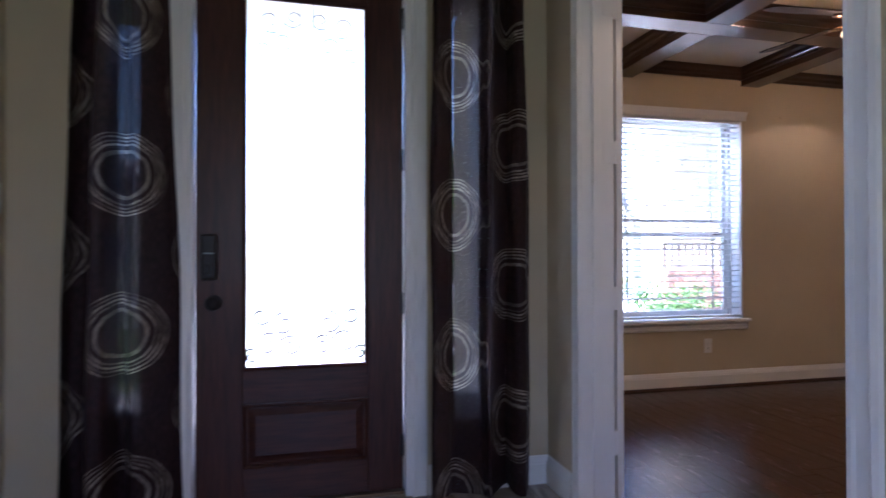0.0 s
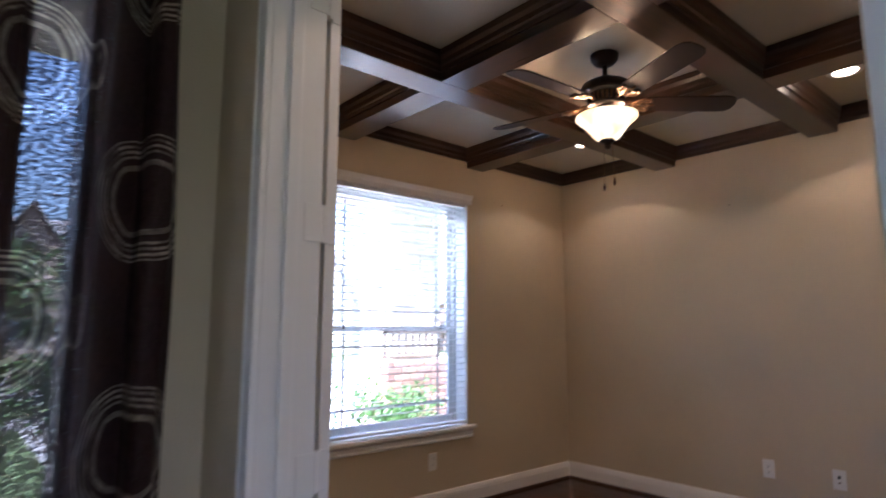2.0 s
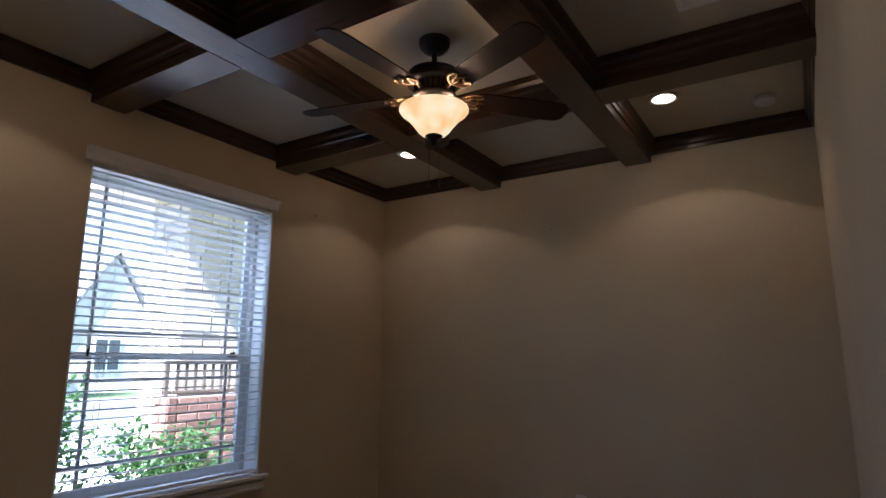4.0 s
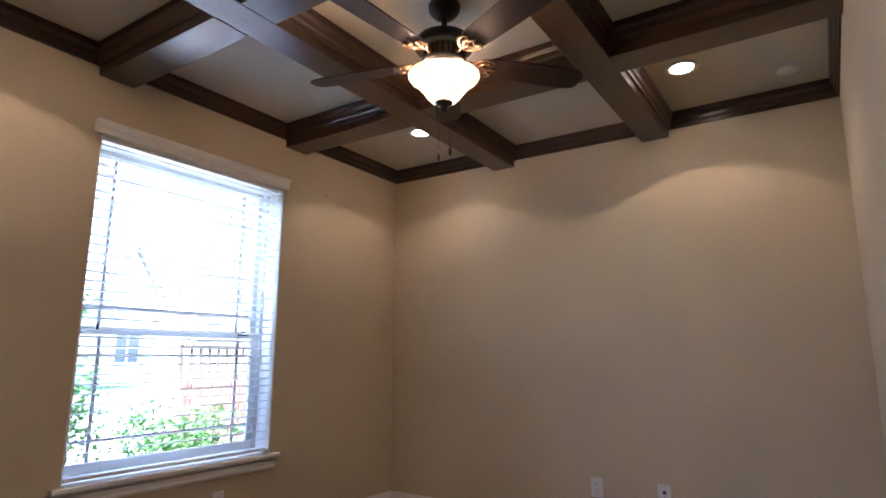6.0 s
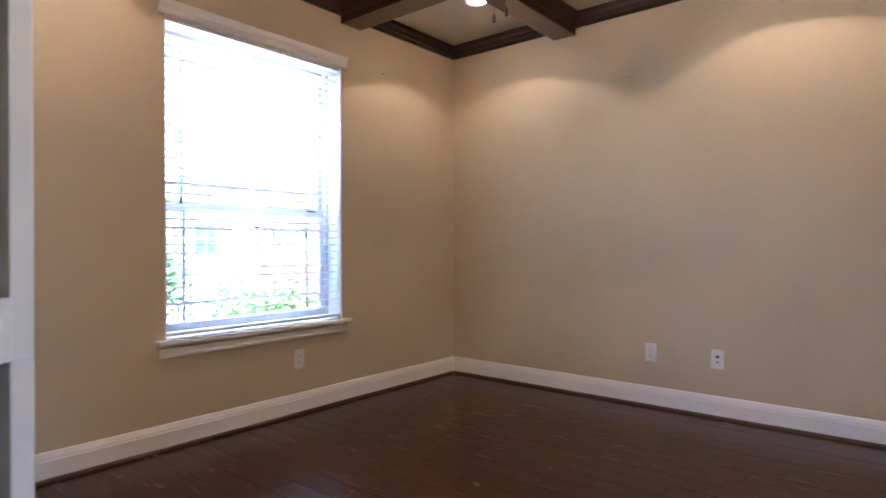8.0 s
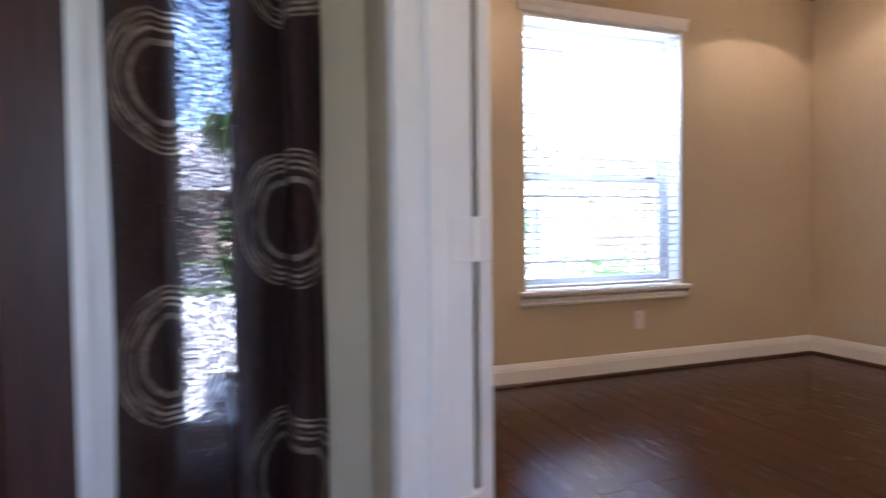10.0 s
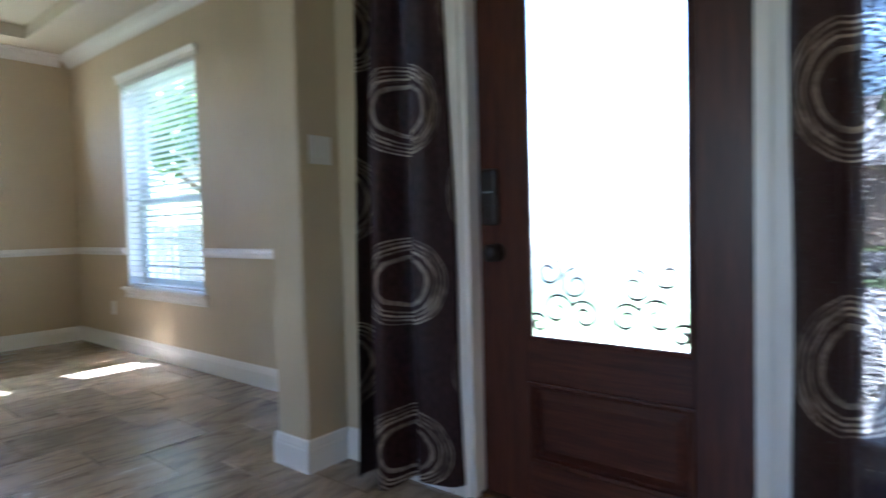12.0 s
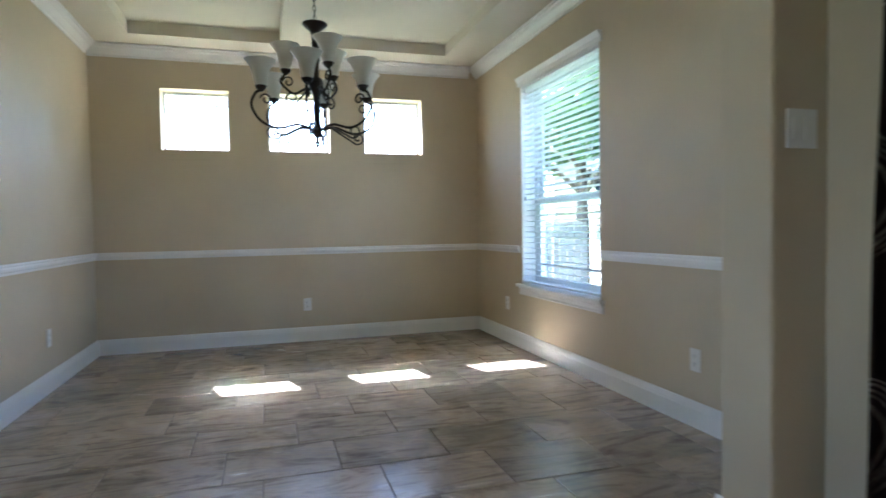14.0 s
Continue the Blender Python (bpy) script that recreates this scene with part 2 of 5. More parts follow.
    tr = nt.nodes.new("ShaderNodeBsdfTranslucent")
    thin = nt.nodes.new("ShaderNodeMix")
    thin.data_type = "RGBA"
    thin.inputs["A"].default_value = (0.20, 0.15, 0.13, 1)
    thin.inputs["B"].default_value = (0.6, 0.58, 0.55, 1)
    nt.links.new(mask, thin.inputs["Factor"])
    nt.links.new(thin.outputs["Result"], tr.inputs["Color"])
    ms = nt.nodes.new("ShaderNodeMixShader")
    ms.inputs[0].default_value = 0.02 + 0.55 * sheer
    nt.links.new(b.outputs[0], ms.inputs[1])
    nt.links.new(tr.outputs[0], ms.inputs[2])
    holes = nt.nodes.new("ShaderNodeBsdfTransparent")
    open_weave = nt.nodes.new("ShaderNodeMixShader")
    mesh_hole = node(nt, "ShaderNodeTexNoise", Scale=125.0, Detail=3.0, Roughness=0.7)
    hmap = nt.nodes.new("ShaderNodeMapping")
    hmap.inputs["Scale"].default_value = (0.45, 1.0, 1.0)
    nt.links.new(tc.outputs["UV"], hmap.inputs["Vector"])
    nt.links.new(hmap.outputs[0], mesh_hole.inputs["Vector"])
    gap = mth("MULTIPLY", mth("MINIMUM", mth("MULTIPLY", mth("MAXIMUM", mth("SUBTRACT", mesh_hole.outputs["Fac"], 0.44), 0.0), 5.0), 1.0), sheer)
    nt.links.new(mth("MULTIPLY", gap, mth("ADD", 0.7, mth("MULTIPLY", mask, 1.8))), open_weave.inputs[0])
    nt.links.new(ms.outputs[0], open_weave.inputs[1])
    nt.links.new(holes.outputs[0], open_weave.inputs[2])
    nt.links.new(open_weave.outputs[0], nt.nodes["Material Output"].inputs["Surface"])
    return m


CURTAIN = curtain_material("curtain_cloth_sheer", 0.17)
CURTAIN_LINED = curtain_material("curtain_cloth_lined", 0.02)


# ---- mesh helpers ----
def link_mesh(name, bm, mat, parent=None, smooth=False):
    me = bpy.data.meshes.new(name)
    bm.normal_update()
    bm.to_mesh(me)
    bm.free()
    for m in mat if isinstance(mat, (list, tuple)) else [mat]:
        me.materials.append(m)
    if smooth:
        for p in me.polygons:
            p.use_smooth = True
    ob = new(name, me)
    if parent is not None:
        ob.parent = parent
    return ob


def part(name, bm, mat, parent, label="", smooth=False):
    ob = link_mesh(name, bm, mat, parent, smooth)
    if label:
        tagged(ob, label)
    return ob


def box(bm, x0, x1, y0, y1, z0, z1, bevel=0.0):
    ret = bmesh.ops.create_cube(bm, size=1.0)
    vs = ret["verts"]
    bmesh.ops.scale(bm, vec=(x1 - x0, y1 - y0, z1 - z0), verts=vs)
    bmesh.ops.translate(bm, vec=((x0 + x1) / 2, (y0 + y1) / 2, (z0 + z1) / 2), verts=vs)
    if bevel:
        es = list({e for v in vs for e in v.link_edges})
        bmesh.ops.bevel(bm, geom=es, offset=bevel, segments=2, affect="EDGES", profile=0.5)
    return bm


def boxes(*rows, bevel=0.0):
    bm = bmesh.new()
    for r in rows:
        box(bm, *r, bevel=bevel)
    return bm


def lathe(profile, seg=32, centre=(0, 0)):
    bm = bmesh.new()
    rings = []
    for r, z in profile:
        rings.append([bm.verts.new((centre[0] + r * math.cos(2 * math.pi * i / seg), centre[1] + r * math.sin(2 * math.pi * i / seg), z)) for i in range(seg)])
    for a, b2 in zip(rings, rings[1:]):
        for i in range(seg):
            bm.faces.new((a[i], a[(i + 1) % seg], b2[(i + 1) % seg], b2[i]))
    if profile[0][0] > 1e-5:
        bm.faces.new(rings[0][::-1])
    if profile[-1][0] > 1e-5:
        bm.faces.new(rings[-1])
    bmesh.ops.remove_doubles(bm, verts=bm.verts, dist=1e-5)
    bmesh.ops.recalc_face_normals(bm, faces=bm.faces)
    return bm


def tube(points, radius, seg=8, bm=None):
    """A round rod along points; radius a number or a list."""
    bm = bm or bmesh.new()
    pts = [Vector(p) for p in points]
    rad = radius if isinstance(radius, (list, tuple)) else [radius] * len(pts)
    up = Vector((0, 0, 1))
    rings = []
    side = None
    for i, p in enumerate(pts):
        t = (pts[min(i + 1, len(pts) - 1)] - pts[max(i - 1, 0)]).normalized()
        if side is None:
            side = t.cross(up) if abs(t.z) < 0.95 else t.cross(Vector((1, 0, 0)))
        side = (side - t * side.dot(t)).normalized()
        other = t.cross(side)
        rings.append([bm.verts.new(p + (side * math.cos(2 * math.pi * k / seg) + other * math.sin(2 * math.pi * k / seg)) * rad[i]) for k in range(seg)])
    for a, b2 in zip(rings, rings[1:]):
        for k in range(seg):
            bm.faces.new((a[k], a[(k + 1) % seg], b2[(k + 1) % seg], b2[k]))
    bm.faces.new(rings[0][::-1])
    bm.faces.new(rings[-1])
    return bm


def sweep(profile, a, b2, inward, bm=None, up=(0, 0, 1), miter=(0, 0)):
    """A moulding from a to b2: profile points (out, high), out along inward. miter: how far each end's outer points run in."""
    bm = bm or bmesh.new()
    a, b2, n, up = Vector(a), Vector(b2), Vector(inward).normalized(), Vector(up)
    d = (b2 - a).normalized()
    ra = [bm.verts.new(a + n * o + up * h + d * o * miter[0]) for o, h in profile]
    rb = [bm.verts.new(b2 + n * o + up * h - d * o * miter[1]) for o, h in profile]
    k = len(profile)
    for i in range(k):
        bm.faces.new((ra[i], ra[(i + 1) % k], rb[(i + 1) % k], rb[i]))
    bm.faces.new(ra[::-1])
    bm.faces.new(rb)
    bmesh.ops.recalc_face_normals(bm, faces=bm.faces)
    return bm


BASE_PROFILE = [(0, 0), (0.016, 0), (0.016, 0.094), (0.0135, 0.101), (0.0135, 0.107), (0.010, 0.118), (0.006, 0.131), (0, 0.135)]
RAIL_PROFILE = [(0, -0.032), (0.010, -0.032), (0.013, -0.018), (0.022, -0.008), (0.026, 0.006), (0.022, 0.016), (0.026, 0.022), (0.024, 0.032), (0, 0.032)]
CASING_PROFILE = [(0, 0), (0.018, 0), (0.019, 0.012), (0.014, 0.02), (0.014, 0.05), (0.018, 0.058), (0.012, 0.07), (0, 0.072)]
CROWN_PROFILE = [(0, 0), (0.012, 0), (0.014, 0.014), (0.030, 0.026), (0.052, 0.058), (0.070, 0.070), (0.074, 0.084), (0.088, 0.088), (0.088, 0.102), (0, 0.102)]


def structure(ob, label, category):
    return tagged(ob, label, category, kind="structure")


# ---- plan (metres) ----
FX0, FX1, FY = -0.58, 1.735, 2.90          # foyer: pier face, east wall face, front wall face
SX0, SX1, SY0, SY1 = 1.885, 5.44, 1.325, 4.46  # study
DX0, DX1, DY0, DY1 = -4.86, -0.785, -0.18, 3.345  # dining room
OY0, OY1 = 1.272, 2.56                     # doorway to the study
FOYER_H, STUDY_H, DINING_H = 2.95, 2.705, 2.675
BACK = -3.2

# ---- walls ----
for name, rows in (("wall_front_west", ((FX0, -0.29, FY, 3.12, 0, FOYER_H), (-0.29, -0.03, FY, 3.12, 0, 0.38), (-0.29, -0.03, FY, 3.12, 2.36, FOYER_H), (-0.03, 0.078, FY, 3.12, 0, FOYER_H))),
                   ("wall_front_head", ((0.078, 1.061, FY, 3.12, 2.472, FOYER_H),)),
                   ("wall_front_east", ((1.061, 1.19, FY, 3.12, 0, FOYER_H), (1.19, 1.45, FY, 3.12, 0, 0.38), (1.19, 1.45, FY, 3.12, 2.36, FOYER_H), (1.45, FX1, FY, 3.12, 0, FOYER_H)))):
    structure(link_mesh(name, boxes(*rows), WALL), "beige painted plaster wall beside the front door", "wall")
structure(link_mesh("wall_study_west", boxes(
    (FX1, SX0, OY1, SY1 + 0.22, 0, FOYER_H), (FX1, SX0, OY0, OY1, 2.50, FOYER_H), (FX1, SX0, BACK, OY0, 0, FOYER_H)), WALL),
    "beige painted wall with a wide doorway", "wall")
WX0, WX1, WZ0, WZ1 = 3.045, 4.232, 0.555, 2.258
structure(link_mesh("wall_study_north", boxes(
    (SX0, WX0, SY1, SY1 + 0.22, 0, FOYER_H), (WX0, WX1, SY1, SY1 + 0.22, 0, WZ0), (WX0, WX1, SY1, SY1 + 0.22, WZ1, FOYER_H),
    (WX1, SX1 + 0.2, SY1, SY1 + 0.22, 0, FOYER_H)), WALL), "beige painted wall with one tall window", "wall")
structure(link_mesh("wall_study_east", boxes((SX1, SX1 + 0.2, SY0 - 0.2, SY1, 0, FOYER_H)), WALL), "plain beige painted wall lit by ceiling lamps", "wall")
structure(link_mesh("wall_study_south", boxes((SX0, SX1, SY0 - 0.2, SY0, 0, FOYER_H)), WALL), "plain beige painted wall", "wall")
VX0, VX1, VZ0, VZ1 = -3.79, -2.56, 0.55, 2.25
structure(link_mesh("wall_dining_north", boxes(
    (DX0 - 0.22, VX0, DY1, DY1 + 0.22, 0, FOYER_H), (VX0, VX1, DY1, DY1 + 0.22, 0, VZ0), (VX0, VX1, DY1, DY1 + 0.22, VZ1, FOYER_H),
    (VX1, DX1, DY1, DY1 + 0.22, 0, FOYER_H)), WALL), "beige painted wall with one tall window", "wall")
HZ0, HZ1 = 1.785, 2.337
HW = [(0.372, 0.953), (1.278, 1.852), (2.182, 2.762)]
rows = [(DX0 - 0.2, DX0, DY0 - 0.2, DY1, 0, HZ0), (DX0 - 0.2, DX0, DY0 - 0.2, DY1, HZ1, FOYER_H)]
edges = [DY0 - 0.2] + [v for w in HW for v in w] + [DY1]
rows += [(DX0 - 0.2, DX0, edges[i], edges[i + 1], HZ0, HZ1) for i in range(0, len(edges), 2)]
structure(link_mesh("wall_dining_west", boxes(*rows), WALL), "beige painted wall with three small high windows", "wall")
structure(link_mesh("wall_dining_south", boxes((DX0, FX0, DY0 - 0.2, DY0, 0, FOYER_H)), WALL), "plain beige painted wall", "wall")
structure(link_mesh("wall_pier", boxes((DX1, FX0, 2.685, DY1 + 0.22, 0, FOYER_H), bevel=0.012), WALL), "beige painted wall end with rounded corners", "wall")
structure(link_mesh("wall_header", boxes((DX1, FX0, DY0, 2.685, 2.62, FOYER_H)), WALL), "beige painted header over the wide opening", "wall")
# unseen wall; its opening is added to hold the foyer's fill lamp
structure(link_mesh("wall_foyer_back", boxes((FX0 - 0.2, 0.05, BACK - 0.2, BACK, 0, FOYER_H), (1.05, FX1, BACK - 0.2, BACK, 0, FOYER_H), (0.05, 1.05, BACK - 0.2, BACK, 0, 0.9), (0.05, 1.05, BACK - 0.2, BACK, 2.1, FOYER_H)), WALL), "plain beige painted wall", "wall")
structure(link_mesh("wall_foyer_west", boxes((FX0 - 0.2, FX0, BACK, DY0 - 0.2, 0, FOYER_H)), WALL), "plain beige painted wall", "wall")

# ---- ceilings ----
structure(link_mesh("ceiling_foyer", boxes((FX0, FX1, BACK, FY, FOYER_H, FOYER_H + 0.1)), CEIL), "flat cream painted ceiling", "ceiling")
structure(link_mesh("ceiling_study", boxes((SX0, SX1, SY0, SY1, STUDY_H, FOYER_H + 0.1)), CEIL), "cream painted ceiling between dark beams", "ceiling")
# dining ceiling: a flat border with a raised tray that a flat band divides
TX0, TX1, TY0, TY1, TZ = -4.49, -1.15, 0.21, 2.90, 2.775
bm = boxes((DX0, TX0, DY0, DY1, DINING_H, FOYER_H + 0.1), (TX1, DX1, DY0, DY1, DINING_H, FOYER_H + 0.1),
           (TX0, TX1, DY0, TY0, DINING_H, FOYER_H + 0.1), (TX0, TX1, TY1, DY1, DINING_H, FOYER_H + 0.1),
           (TX0, TX1, TY0, TY1, TZ, FOYER_H + 0.1), (TX0, TX1, 1.40, 1.76, DINING_H, TZ), (-2.98, -2.66, TY0, 1.40, DINING_H, TZ), (-2.98, -2.66, 1.76, TY1, DINING_H, TZ))
structure(link_mesh("ceiling_dining", bm, CEIL), "cream tray ceiling with recessed panels", "ceiling")

# ---- floors ----
structure(link_mesh("floor_tiled", boxes((DX0 - 0.1, SX0 - 0.06, BACK - 0.1, DY1 + 0.1, -0.12, -0.005)), GROUT), "tiled floor with thin grout joints", "floor")
FLOOR_TILED = bpy.data.objects["floor_tiled"]
structure(link_mesh("floor_study", boxes((SX0 - 0.06, SX1 + 0.1, SY0 - 0.1, SY1 + 0.1, -0.12, -0.004)), SUBFLOOR), "dark stained plank floor", "floor")
FLOOR_STUDY = bpy.data.objects["floor_study"]


# ---- skirting, chair rail, crown ----
def moulding(name, label, profile, runs, mat=TRIM, category="trim"):
    bm = bmesh.new()
    for a, b2, inward, z in runs:
        sweep(profile, (*a, z), (*b2, z), (*inward, 0), bm)
    return structure(link_mesh(name, bm, mat), label, category)


moulding("baseboard_study", "white moulded baseboard", BASE_PROFILE, [
    ((SX0, SY1), (SX1, SY1), (0, -1), 0), ((SX1, SY1 - 0.016), (SX1, SY0), (-1, 0), 0), ((SX0, SY0), (SX1 - 0.016, SY0), (0, 1), 0), ((SX0, OY1 + 0.08), (SX0, SY1 - 0.016), (1, 0), 0)], category="baseboard")
moulding("baseboard_dining", "white moulded baseboard", BASE_PROFILE, [
    ((DX0, DY1), (DX1, DY1), (0, -1), 0), ((DX0, DY0), (DX0, DY1 - 0.016), (1, 0), 0), ((DX0 + 0.016, DY0), (FX0, DY0), (0, 1), 0), ((DX1, DY1 - 0.016), (DX1, 2.685), (-1, 0), 0)], category="baseboard")
moulding("baseboard_pier", "white moulded baseboard wrapping the wall end", BASE_PROFILE, [
    ((DX1 - 0.016, 2.685), (FX0 + 0.016, 2.685), (0, -1), 0), ((FX0, 2.685), (FX0, FY), (1, 0), 0)], category="baseboard")
moulding("baseboard_foyer", "white moulded baseboard", BASE_PROFILE, [
    ((FX0 + 0.016, FY), (0.0, FY), (0, -1), 0), ((1.135, FY), (FX1, FY), (0, -1), 0), ((FX1, OY1 + 0.075), (FX1, FY - 0.016), (-1, 0), 0),
    ((FX1, BACK), (FX1, OY0 - 0.075), (-1, 0), 0), ((FX0, BACK), (FX1 - 0.016, BACK), (0, 1), 0), ((FX0, BACK + 0.016), (FX0, DY0 - 0.2), (1, 0), 0)], category="baseboard")
moulding("chair_rail", "white moulded chair rail around the dining room", RAIL_PROFILE, [
    ((DX0, DY1), (VX0 - 0.03, DY1), (0, -1), 0.858), ((VX1 + 0.03, DY1), (DX1, DY1), (0, -1), 0.858), ((DX0, DY0), (DX0, DY1 - 0.026), (1, 0), 0.858), ((DX0 + 0.026, DY0), (FX0, DY0), (0, 1), 0.858),
    ((DX1, DY1 - 0.026), (DX1, 2.75), (-1, 0), 0.858)])
moulding("crown_dining", "white crown moulding", CROWN_PROFILE, [
    ((DX0, DY1), (DX1, DY1), (0, -1), DINING_H - 0.102), ((DX0, DY0), (DX0, DY1 - 0.088), (1, 0), DINING_H - 0.102), ((DX0 + 0.088, DY0), (DX1, DY0), (0, 1), DINING_H - 0.102),
    ((DX1, DY1 - 0.088), (DX1, 2.685), (-1, 0), DINING_H - 0.102)])

SHOE = [(0, 0), (0.013, 0), (0.012, 0.010), (0.007, 0.017), (0, 0.019)]
moulding("shoe_moulding_study", "dark stained quarter-round shoe moulding", SHOE, [
    ((SX0 + 0.016, SY1 - 0.016), (SX1 - 0.016, SY1 - 0.016), (0, -1), 0), ((SX1 - 0.016, SY1 - 0.029), (SX1 - 0.016, SY0 + 0.016), (-1, 0), 0),
    ((SX0 + 0.016, SY0 + 0.016), (SX1 - 0.029, SY0 + 0.016), (0, 1), 0)], BEAM)

# ---- coffered ceiling of the study ----
BZ = 2.55
BX = [(3.0, 3.18), (4.225, 4.405)]
BY = [(2.242, 2.412), (3.345, 3.518)]
SMALL = [(0, 0.0), (0.012, 0.0), (0.014, 0.022), (0.022, 0.032), (0.025, 0.055), (0.036, 0.075), (0.040, 0.104), (0, 0.104)]


def beam(name, x0, x1, y0, y1, mat):
    root = tagged(new(name), "dark stained wooden ceiling beam with stepped mouldings", "ceiling beam", "coffer beams", "structure")
    part("core", boxes((x0, x1, y0, y1, BZ, STUDY_H), bevel=0.004), mat, root)
    return root


for i, (a, b2) in enumerate(BY):
    root = beam("ceiling_beam", SX0, SX1, a, b2, BEAM)
    spans = [(SX0, BX[0][0]), (BX[0][1], BX[1][0]), (BX[1][1], SX1)]
    for p, q in spans:
        part("moulding", sweep(SMALL, (p, a, BZ + 0.046), (q, a, BZ + 0.046), (0, -1, 0)), BEAM, root)
        part("moulding", sweep(SMALL, (p, b2, BZ + 0.046), (q, b2, BZ + 0.046), (0, 1, 0)), BEAM, root)
for i, (a, b2) in enumerate(BX):
    spans = [(SY0, BY[0][0]), (BY[0][1], BY[1][0]), (BY[1][1], SY1)]
    for p, q in spans:
        root = beam("ceiling_beam", a, b2, p, q, BEAM_Y)
        part("moulding", sweep(SMALL, (a, p, BZ + 0.046), (a, q, BZ + 0.046), (-1, 0, 0)), BEAM_Y, root)
        part("moulding", sweep(SMALL, (b2, p, BZ + 0.046), (b2, q, BZ + 0.046), (1, 0, 0)), BEAM_Y, root)
for nm, a, b2, n, mat in (("crown_north", (SX0, SY1, 2.60), (SX1, SY1, 2.60), (0, -1, 0), BEAM), ("crown_south", (SX0, SY0, 2.60), (SX1, SY0, 2.60), (0, 1, 0), BEAM),
                          ("crown_east", (SX1, SY0, 2.60), (SX1, SY1, 2.60), (-1, 0, 0), BEAM_Y), ("crown_west", (SX0, SY0, 2.60), (SX0, SY1, 2.60), (1, 0, 0), BEAM_Y)):
    structure(link_mesh(nm, sweep(SMALL, a, b2, n), mat), "dark stained wooden crown moulding", "trim")

# ---- doorway to the study: jambs, casing, stops ----
bm = boxes((FX1, SX0 + 0.006, OY1 - 0.018, OY1, 0, 2.482), (FX1, SX0 + 0.01, OY0, OY0 + 0.018, 0, 2.482), (FX1, SX0 + 0.01, OY0, OY1, 2.482, 2.50))
box(bm, FX1 + 0.05, FX1 + 0.085, OY1 - 0.030, OY1 - 0.018, 0, 2.482, 0.003)
box(bm, FX1 + 0.05, FX1 + 0.085, OY0 + 0.018, OY0 + 0.030, 0, 2.482, 0.003)
structure(link_mesh("door_frame_study", bm, TRIM), "white painted door jamb with stop", "door frame")


def casing(name, x, n, y0, y1, top):
    root = structure(new(name), "white moulded door casing", "trim")
    part("side_board", sweep(CASING_PROFILE, (x, y1, 0), (x, y1, top), (n, 0, 0), up=(0, 1, 0)), TRIM, root)
    part("side_board", sweep([(o, -h) for o, h in CASING_PROFILE], (x, y0, 0), (x, y0, top), (n, 0, 0), up=(0, 1, 0)), TRIM, root)
    part("head_board", sweep(CASING_PROFILE, (x, y0 - 0.072, top), (x, y1 + 0.072, top), (n, 0, 0)), TRIM, root)
    return root


casing("casing_study_foyer_side", FX1, -1, OY0 + 0.008, OY1 - 0.016, 2.494)


# ---- lamps of the study, then two added fill lamps ----
FAN = (3.66, 2.80)
GLOW_BOWL, GLOW_CAN = 0.2, 4.0
for bx, by in ((0.055, -0.083), (-0.055, 0.083)):
    lamp("fan_bulb", "POINT", 2.6, (1.0, 0.59, 0.28), (FAN[0] + bx, FAN[1] + by, 2.362), 0.03)
CANS = [(4.82, 3.76), (4.83, 2.03), (2.54, 3.84), (2.56, 1.95)]
for i, (cx, cy) in enumerate(CANS):
    sp = lamp("can_bulb", "SPOT", 1.5, (1.0, 0.70, 0.41), (cx, cy, STUDY_H - 0.012), 0.04)
    sp.data.spot_size, sp.data.spot_blend = radians(120), 0.10
# added lamp in the unseen back wall's opening, stands in for daylight from behind
lamp("back_fill_lamp", "AREA", 0.9, (0.93, 0.97, 1.0), (0.55, BACK - 0.05, 1.5), 0.95, 1.15, (0.55, 3, 1.3))
# added lamp, unseen above the study window's head, stands in for sky light
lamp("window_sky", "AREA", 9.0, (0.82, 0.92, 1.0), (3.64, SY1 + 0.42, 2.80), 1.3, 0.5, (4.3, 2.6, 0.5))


# ---- ceiling fan ----
ALABASTER, ant, ab = material("alabaster_glass_lit", (0.80, 0.56, 0.29), 0.35)
_n = node(ant, "ShaderNodeTexNoise", Scale=9.0, Detail=3.0, Distortion=1.2)
ant.links.new(coords(ant), _n.inputs["Vector"])
ant.links.new(ramp(ant, _n.outputs["Fac"], [(0.3, (1.0, 0.52, 0.16)), (0.6, (1.0, 0.74, 0.34)), (0.8, (1.0, 0.86, 0.54))]), ab.inputs["Emission Color"])
ab.inputs["Emission Strength"].default_value = GLOW_BOWL
GLOW, _gn, _gb = material("lamp_face", (0.9, 0.8, 0.6), 0.5)
_gb.inputs["Emission Color"].default_value = (1.0, 0.74, 0.42, 1)
_gb.inputs["Emission Strength"].default_value = GLOW_CAN

fan = tagged(new("ceiling_fan"), "dark bronze ceiling fan with five walnut blades and lit alabaster bowl", "ceiling fan")
fan.location = (FAN[0], FAN[1], 0)
H = STUDY_H
part("canopy", lathe([(0, H), (0.072, H), (0.072, H - 0.010), (0.068, H - 0.030), (0.050, H - 0.052), (0.024, H - 0.062), (0, H - 0.062)], 28), IRON, fan, "", True)
part("downrod", tube([(0, 0, H - 0.06), (0, 0, 2.57)], 0.0125, 14), IRON, fan)
part("motor_housing", lathe([(0, 2.585), (0.03, 2.585), (0.035, 2.570), (0.075, 2.562), (0.118, 2.540), (0.130, 2.516), (0.130, 2.496), (0.118, 2.484), (0, 2.484)], 40), IRON, fan, "dark bronze motor housing", True)
part("vent_ring", lathe([(0, 2.484), (0.092, 2.484), (0.088, 2.470), (0.074, 2.440), (0.066, 2.433), (0, 2.433)], 40), BRONZE, fan, "brushed bronze ring", True)
